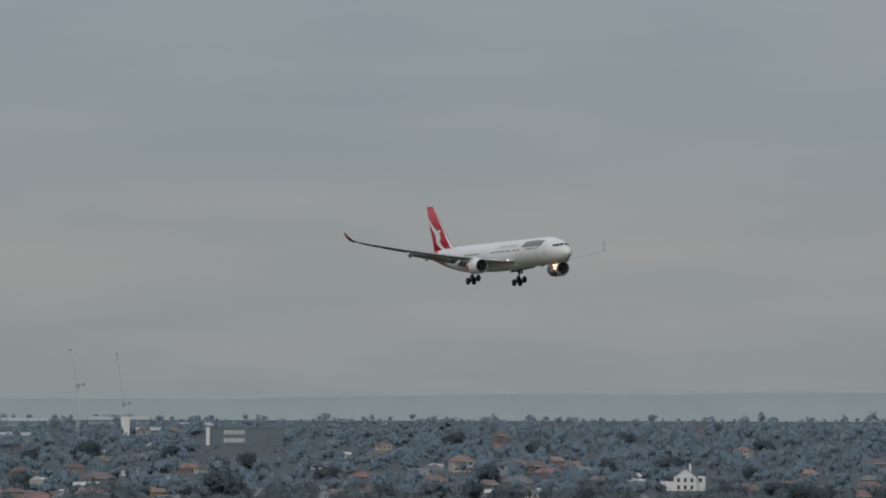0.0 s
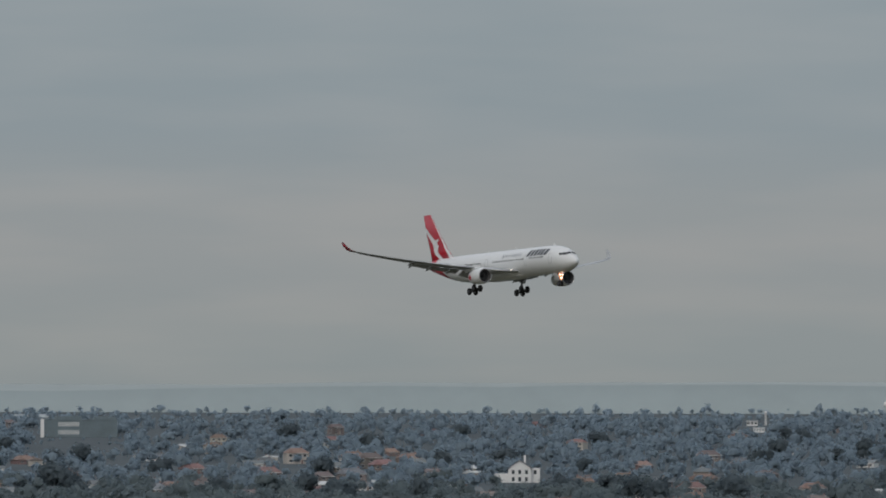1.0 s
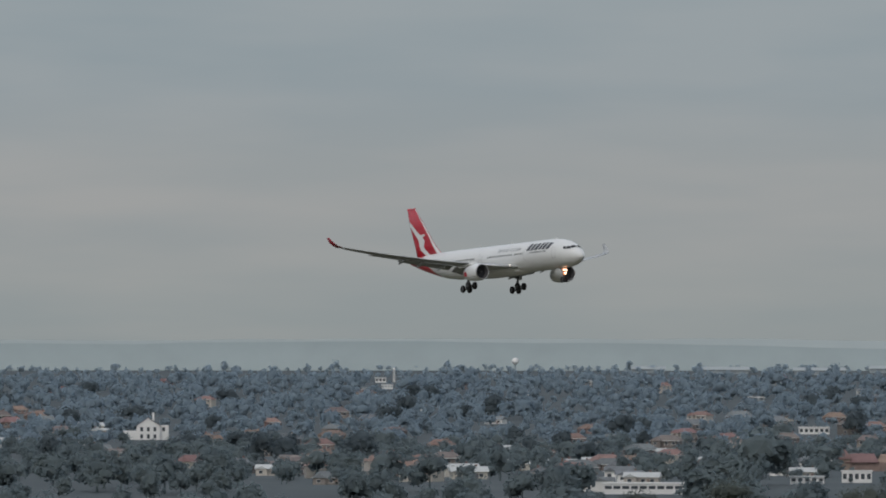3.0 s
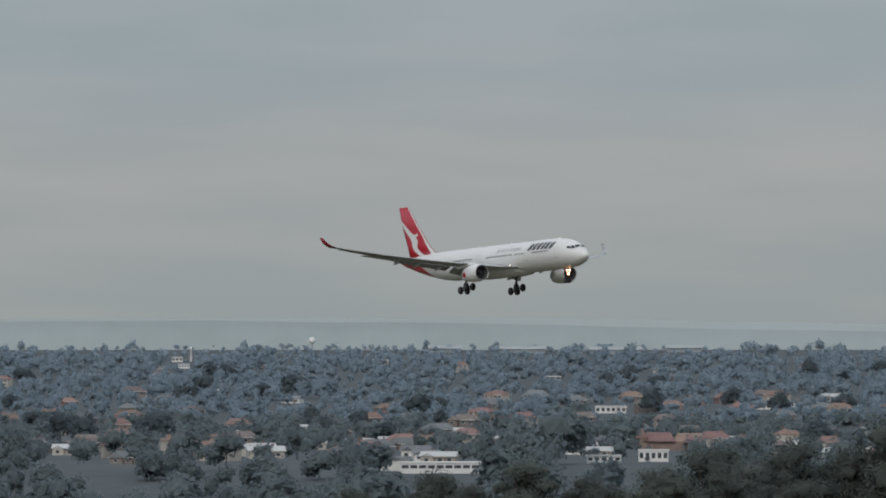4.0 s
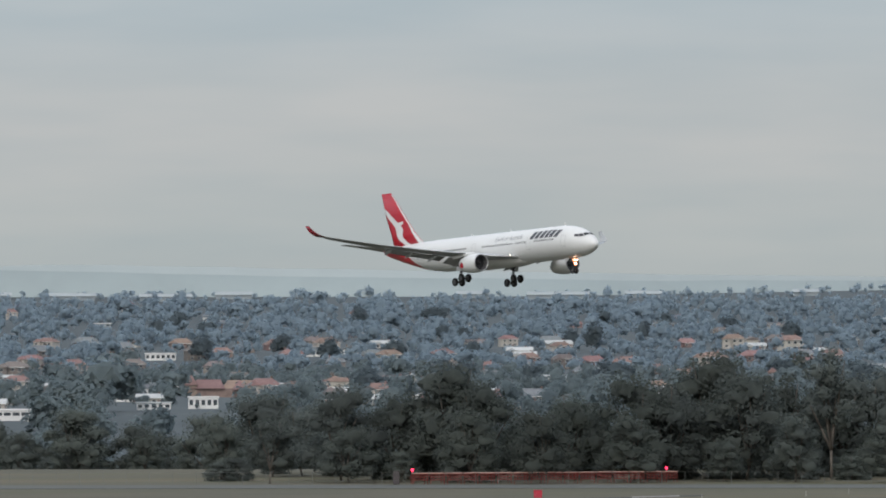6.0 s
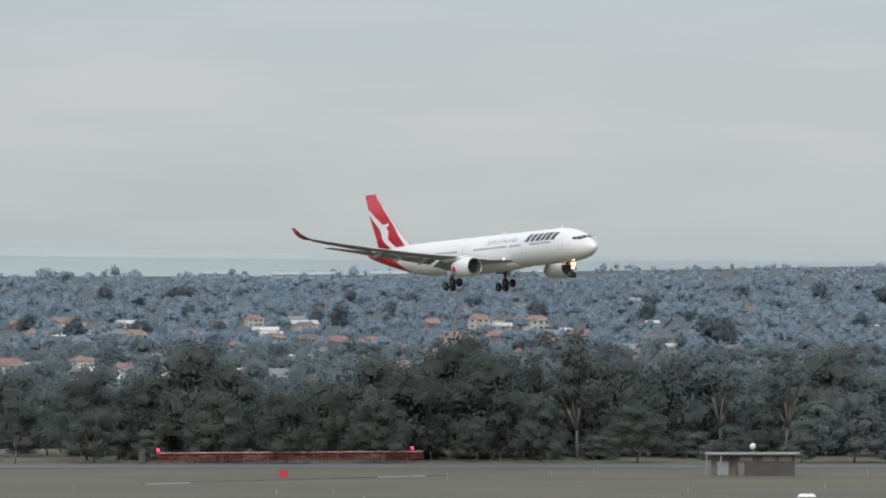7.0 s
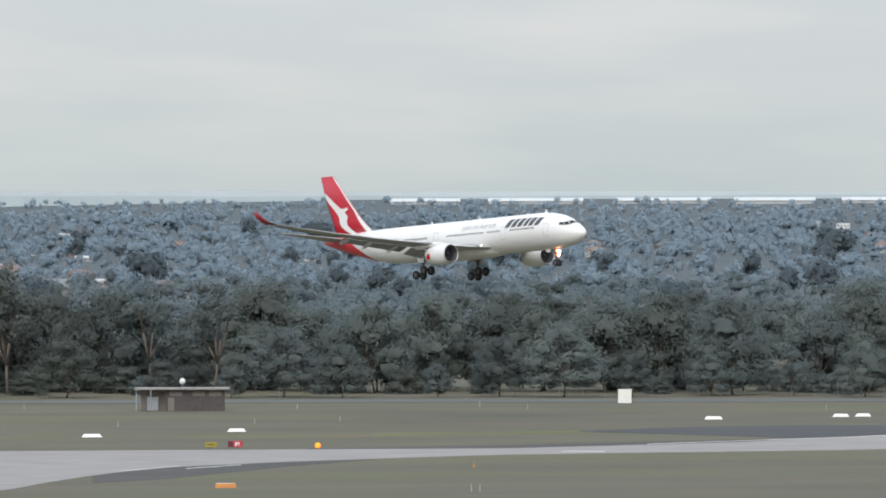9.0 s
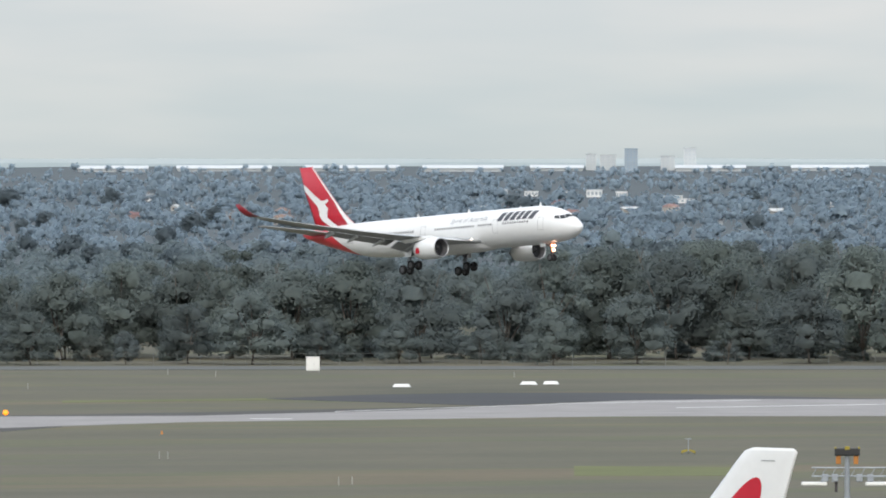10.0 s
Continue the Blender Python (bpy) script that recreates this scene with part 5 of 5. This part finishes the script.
def sign(az, d, w, h, face, label, bars):
    ob = thing("taxiway_sign", label, "sign", "taxiway signs", facing(az, d))
    bm = bmesh.new()
    box(bm, -w / 2, -.12, .18, w / 2, .12, .18 + h, .03)
    body = part("panel", bm, face, ob)
    for x in (-w * .35, w * .35):
        bm = bmesh.new()
        rod(bm, (x, 0, -.1), (x, 0, .2), .05)
        part("leg", bm, M_STEEL, ob)
    for x0, x1, z0, z1, m in bars:
        bm = bmesh.new()
        box(bm, x0 * w, -.135, .18 + z0 * h, x1 * w, -.11, .18 + z1 * h)
        part("bar", bm, m, body, "plain bar in place of writing")
    return ob


sign(10.586, 1316, 1.95, .85, M_SIGNRED, "red taxiway sign with a dark end panel", ((-.48, -.12, .06, .94, M_SIGNDARK), (.0, .3, .55, .75, M_MARK), (-.02, .1, .25, .5, M_MARK), (.14, .34, .25, .42, M_PALEBAR)))
sign(10.445, 1316, 1.6, .7, M_SIGNYEL, "faded yellow taxiway sign", ((-.3, .2, .4, .6, M_SHOULDER),))
ob = thing("guard_light", "amber guard light glowing beside the taxiway", "light", at=facing(11.07, 1314))
bm = bmesh.new()
rod(bm, (0, 0, 0), (0, 0, .35), .08)
box(bm, -.34, -.12, .2, .34, .12, .85, .04)
part("housing", bm, M_SIGNYEL, ob)
bm = bmesh.new()
bmesh.ops.create_icosphere(bm, subdivisions=2, radius=.34, matrix=Matrix.Translation((0, -.16, .42)) @ Matrix.Diagonal((1.15, .5, 1, 1)))
part("lens", bm, M_AMBER, ob, "glowing amber lens", True)


def localizer():
    """A row of frame antennas on low legs, red below and pale on top."""
    a, b = Vector((*polar(6.785, 1636), 0)), Vector((*polar(8.345, 1652), 0))
    n = 16
    ob = thing("localizer_array", "long row of red antenna frames with pale tops before the trees", "antenna array", at=Matrix.Translation(a))
    along = (b - a).normalized()
    side = Vector((-along.y, along.x, 0))
    step = (b - a).length / n
    for i in range(n):
        c = along * (step * (i + .5))
        w = step * .40
        bm = bmesh.new()
        for s in (-1, 1):
            for k in (-.8, .8):
                rod(bm, c + along * w * s + side * k, c + along * w * s + side * k + Vector((0, 0, 1.75)), .05)
        for z in (.75, 1.2, 1.7):
            rod(bm, c - along * w + side * -.8 + Vector((0, 0, z)), c + along * w + side * -.8 + Vector((0, 0, z)), .07)
        for k in range(5):
            p = c + along * (w * (-1 + .5 * k)) + side * -.8
            rod(bm, p + Vector((0, 0, .75)), p + Vector((0, 0, 1.7)), .06)
        fr = part("antenna", bm, M_REDFRAME, ob, "red antenna frame")
        bm = bmesh.new()
        q = Matrix.Translation(c + Vector((0, 0, 1.8))) @ Matrix.Rotation(math.atan2(along.y, along.x), 4, 'Z')
        box(bm, -w * 1.08, -.95, 0, w * 1.08, .3, .12, .03, q)
        part("radome", bm, M_PALEBAR, fr, "pale pink bar")
    bm = bmesh.new()
    rod(bm, Vector((0, 0, 1.5)), (b - a) + Vector((0, 0, 1.5)), .09)
    part("rail", bm, M_REDFRAME, ob, "red rail")
    for p in (along * .3, (b - a) - along * 1.9):
        bm = bmesh.new()
        rod(bm, p, p + Vector((0, 0, 2.2)), .07)
        st = part("lamp_post", bm, M_REDFRAME, ob)
        bm = bmesh.new()
        bmesh.ops.create_icosphere(bm, subdivisions=2, radius=.26, matrix=Matrix.Translation(p + Vector((0, 0, 2.4))))
        part("lamp", bm, M_REDLAMP, st, "lit red obstruction lamp", True)
    return ob


localizer()


def cabinet(name, label, category, w, d, h, material, at, doors=2):
    ob = thing(name, label, category, at=at)
    bm = bmesh.new()
    box(bm, -w / 2, -d / 2, -.05, w / 2, d / 2, h, .04)
    part("body", bm, material, ob)
    bm = bmesh.new()
    box(bm, -w / 2 - .06, -d / 2 - .06, h, w / 2 + .06, d / 2 + .06, h + .08)
    part("lid", bm, material, ob)
    for i in range(doors):
        x0 = -w / 2 + .08 + (w - .16) * i / doors
        bm = bmesh.new()
        box(bm, x0 + .03, -d / 2 - .03, .15, x0 + (w - .16) / doors - .03, -d / 2, h - .12)
        dr = part("door", bm, material, ob)
        bm = bmesh.new()
        rod(bm, (x0 + .15, -d / 2 - .06, h * .45), (x0 + .15, -d / 2 - .06, h * .55), .02)
        part("handle", bm, M_STEEL, dr)
    return ob


cabinet("equipment_cabinet", "white box-shaped equipment cabinet on the grass", "cabinet", 2.2, 1.6, 2.15, M_MARK, facing(12.87, 1600))
cabinet("equipment_cabinet", "small red equipment box on the grass", "cabinet", 1.35, 1.0, 1.1, M_SIGNRED, facing(7.53, 1537), 1)
cabinet("equipment_cabinet", "dark equipment box beside the antenna row", "cabinet", 1.1, 1.0, 2.1, M_HUTWALL, facing(6.70, 1640), 1)


def hut():
    ob = thing("equipment_hut", "low dark brick hut with flat pale roof and white dome", "hut", at=facing(10.30, 1548))
    bm = bmesh.new()
    box(bm, -3.2, 0, -.1, 6.1, 5, 3.3)
    part("wall", bm, M_HUTWALL, ob, "dark brick wall")
    bm = bmesh.new()
    box(bm, -7.2, 1.6, -.1, -3.2, 5, 3.2)
    part("side_wall", bm, M_HUTPALE, ob, "pale set-back wall")
    bm = bmesh.new()
    box(bm, -8.2, -1.0, 3.3, 6.9, 5.8, 3.62, .05)
    rf = part("roof", bm, M_CONC, ob, "flat pale roof slab")
    for x in (-7.9, -5.6):
        bm = bmesh.new()
        rod(bm, (x, -.8, 0), (x, -.8, 3.3), .1)
        part("post", bm, M_STEEL, ob)
    for x in (-1.6, 2.0, 4.6):
        bm = bmesh.new()
        box(bm, x - 1.0, -.05, 2.35, x + .95, .03, 3.05)
        part("window", bm, M_HUTPALE, ob, "pale high window strip")
    bm = bmesh.new()
    box(bm, -2.9, -.06, 0, -1.9, .02, 2.1)
    part("door", bm, M_HUTPALE, ob, "worn door")
    bm = bmesh.new()
    box(bm, -6.2, .9, 0, -4.4, 1.6, 2.2, .05)
    part("cooling_unit", bm, M_STEEL, ob, "grey cooling unit")
    bm = bmesh.new()
    rod(bm, (-.6, 1.5, 3.6), (-.6, 1.5, 4.3), .08)
    part("mast", bm, M_STEEL, rf)
    bm = bmesh.new()
    bmesh.ops.create_icosphere(bm, subdivisions=3, radius=.48, matrix=Matrix.Translation((-.6, 1.5, 4.65)))
    part("dome", bm, M_MARK, rf, "white round dome", True)
    return ob


hut()
bm = bmesh.new()
lathe(bm, [(-.1, .07), (.8, .06), (.85, .03)], 'z', 8)
stake0 = tagged(part("stake", bm, M_STAKE), "small pale marker stake in the grass", "stake", "marker stakes")
spots = [(8.49, 1520), (7.49, 1425), (7.82, 1428), (10.95, 1560), (9.1, 1545), (9.35, 1560), (12.3, 1555), (12.02, 1570), (11.97, 1122), (12.02, 1122), (13.02, 1030), (13.1, 1032), (14.05, 1545), (8.0, 1380), (9.9, 1440), (11.2, 1470), (6.3, 1450), (10.7, 1460)]
stake0.matrix_basis = facing(*spots[0])
for az, d in spots[1:]:
    copy_thing(stake0, facing(az, d))
bm = bmesh.new()
lathe(bm, [(-.05, .24), (.04, .22), (.04, .15), (.46, .05), (.5, .02)], 'z', 12)
cone = tagged(part("marker_cone", bm, M_ORANGE, smooth=True), "small orange cone beside the taxiway", "cone", "marker cones")
cone.matrix_basis = facing(11.985, 1224)
copy_thing(cone, facing(8.9, 1290))


def wind_sensor(at):
    ob = thing("runway_sensor", "yellow tripod sensor with a slim pole on the grass", "sensor", at=at)
    bm = bmesh.new()
    rod(bm, (0, 0, .3), (0, 0, 1.75), .05)
    box(bm, -.35, -.06, 1.7, .35, .06, 1.8)
    part("pole", bm, M_STEEL, ob)
    bm = bmesh.new()
    for s in (-1, 1):
        loft(bm, [[(s * .1, -.2, .35), (s * .1, .2, .35), (s * .1, .2, .55), (s * .1, -.2, .55)], [(s * .8, -.28, .1), (s * .8, .28, .1), (s * .8, .28, .4), (s * .8, -.28, .4)]])
    part("float", bm, M_SIGNYEL, ob, "yellow base arms")
    for x in (-.75, 0, .75):
        bm = bmesh.new()
        rod(bm, (x, 0, -.05), (x, 0, .2), .06)
        part("foot", bm, M_SHOULDER, ob)
    return ob


wind_sensor(facing(15.07, 1140))


def fence():
    ob = thing("perimeter_fence", "thin grey wire fence before the trees", "fence", at=pose(0, 0, 0))
    bm = bmesh.new()
    rod(bm, (0, 0, -.2), (0, 0, 2.1), .03, .03, 5)
    first = None
    n = 110
    pts = [Vector((*polar(2.8 + 15 * i / n, 1638), 0)) for i in range(n + 1)]
    for p in pts:
        if first is None:
            first = part("post", bm, M_FENCE, ob, "", False, Matrix.Translation(p))
        else:
            share("post", first, ob, Matrix.Translation(p))
    for z in (.6, 2.0):
        bm = bmesh.new()
        for a, b in zip(pts, pts[1:]):
            rod(bm, a + Vector((0, 0, z)), b + Vector((0, 0, z)), .012, .012, 4)
        part("wire", bm, M_FENCE, ob)
    return ob


fence()


def light_mast(at):
    """A floodlight mast with a cross frame and a striped head."""
    ob = thing("floodlight_mast", "grey floodlight mast with a cross frame and black-and-yellow head", "light mast", at=at)
    bm = bmesh.new()
    lathe(bm, [(0, .24), (21.2, .11)], 'z', 12)
    pole = part("pole", bm, M_STEEL, ob, "tapered steel pole", True)
    bm = bmesh.new()
    box(bm, -.52, -.2, 21.95, .52, .2, 22.25, .03)
    head = part("head", bm, M_DARK, ob, "black lamp box")
    for x in (-.5, .46):
        bm = bmesh.new()
        box(bm, x - .02, -.21, 22.24, x + .06, .21, 22.3)
        part("cap", bm, M_SIGNYEL, head, "yellow edge")
    bm = bmesh.new()
    box(bm, -.1, -.22, 22.2, .1, .22, 22.33)
    part("cap", bm, M_SIGNYEL, head, "yellow edge")
    for x in (-.36, .36):
        bm = bmesh.new()
        box(bm, x - .1, -.1, 21.6, x + .1, .1, 21.95, .02)
        part("bracket", bm, M_ORANGE, head, "orange bracket")
    bm = bmesh.new()
    for z in (21.1, 21.45):
        rod(bm, (-1.45, 0, z), (1.75, 0, z), .032)
    for i in range(9):
        x = -1.45 + .4 * i
        rod(bm, (x, 0, 21.1), (x + .2, 0, 21.45), .014)
    rod(bm, (0, 0, 21.0), (0, 0, 22.0), .1)
    part("cross_frame", bm, M_STEEL, ob, "lattice cross frame")
    for x, w in ((-1.35, 1.05), (1.25, 1.0)):
        bm = bmesh.new()
        box(bm, x - w / 2, -.35, 20.72, x + w / 2, .35, 20.86, .03)
        lm = part("floodlight", bm, M_MARK, ob, "long pale floodlight")
        bm = bmesh.new()
        rod(bm, (x * .8, 0, 20.8), (x * .7, 0, 21.15), .04)
        part("arm", bm, M_STEEL, lm)
    for x in (-.9, -.5, .5, .95):
        bm = bmesh.new()
        box(bm, x - .13, -.25, 20.88, x + .13, .1, 21.18, .03)
        part("lamp_can", bm, M_STEEL, ob)
    bm = bmesh.new()
    rod(bm, (-.45, 0, 20.45), (-.45, 0, 21.1), .06)
    part("conduit", bm, M_HUTWALL, ob)
    return ob


light_mast(facing(16.0, 402))
PARKED = airliner(True)
PARKED.matrix_basis = pose(150.0, 538.5, 5.93, 0, 0, 29.4) @ pose(0, 31.9, 0)


def motions():
    walk(AIRLINER, [(t, pose(x, y, EYE + h, 0, 0, -hd) @ pose(0, 0, 0, 0, bank, 0) @ pose(0, 0, 0, pitch, 0, 0)) for t, x, y, h, pitch, bank, hd in PLANE_ROWS])


motions()
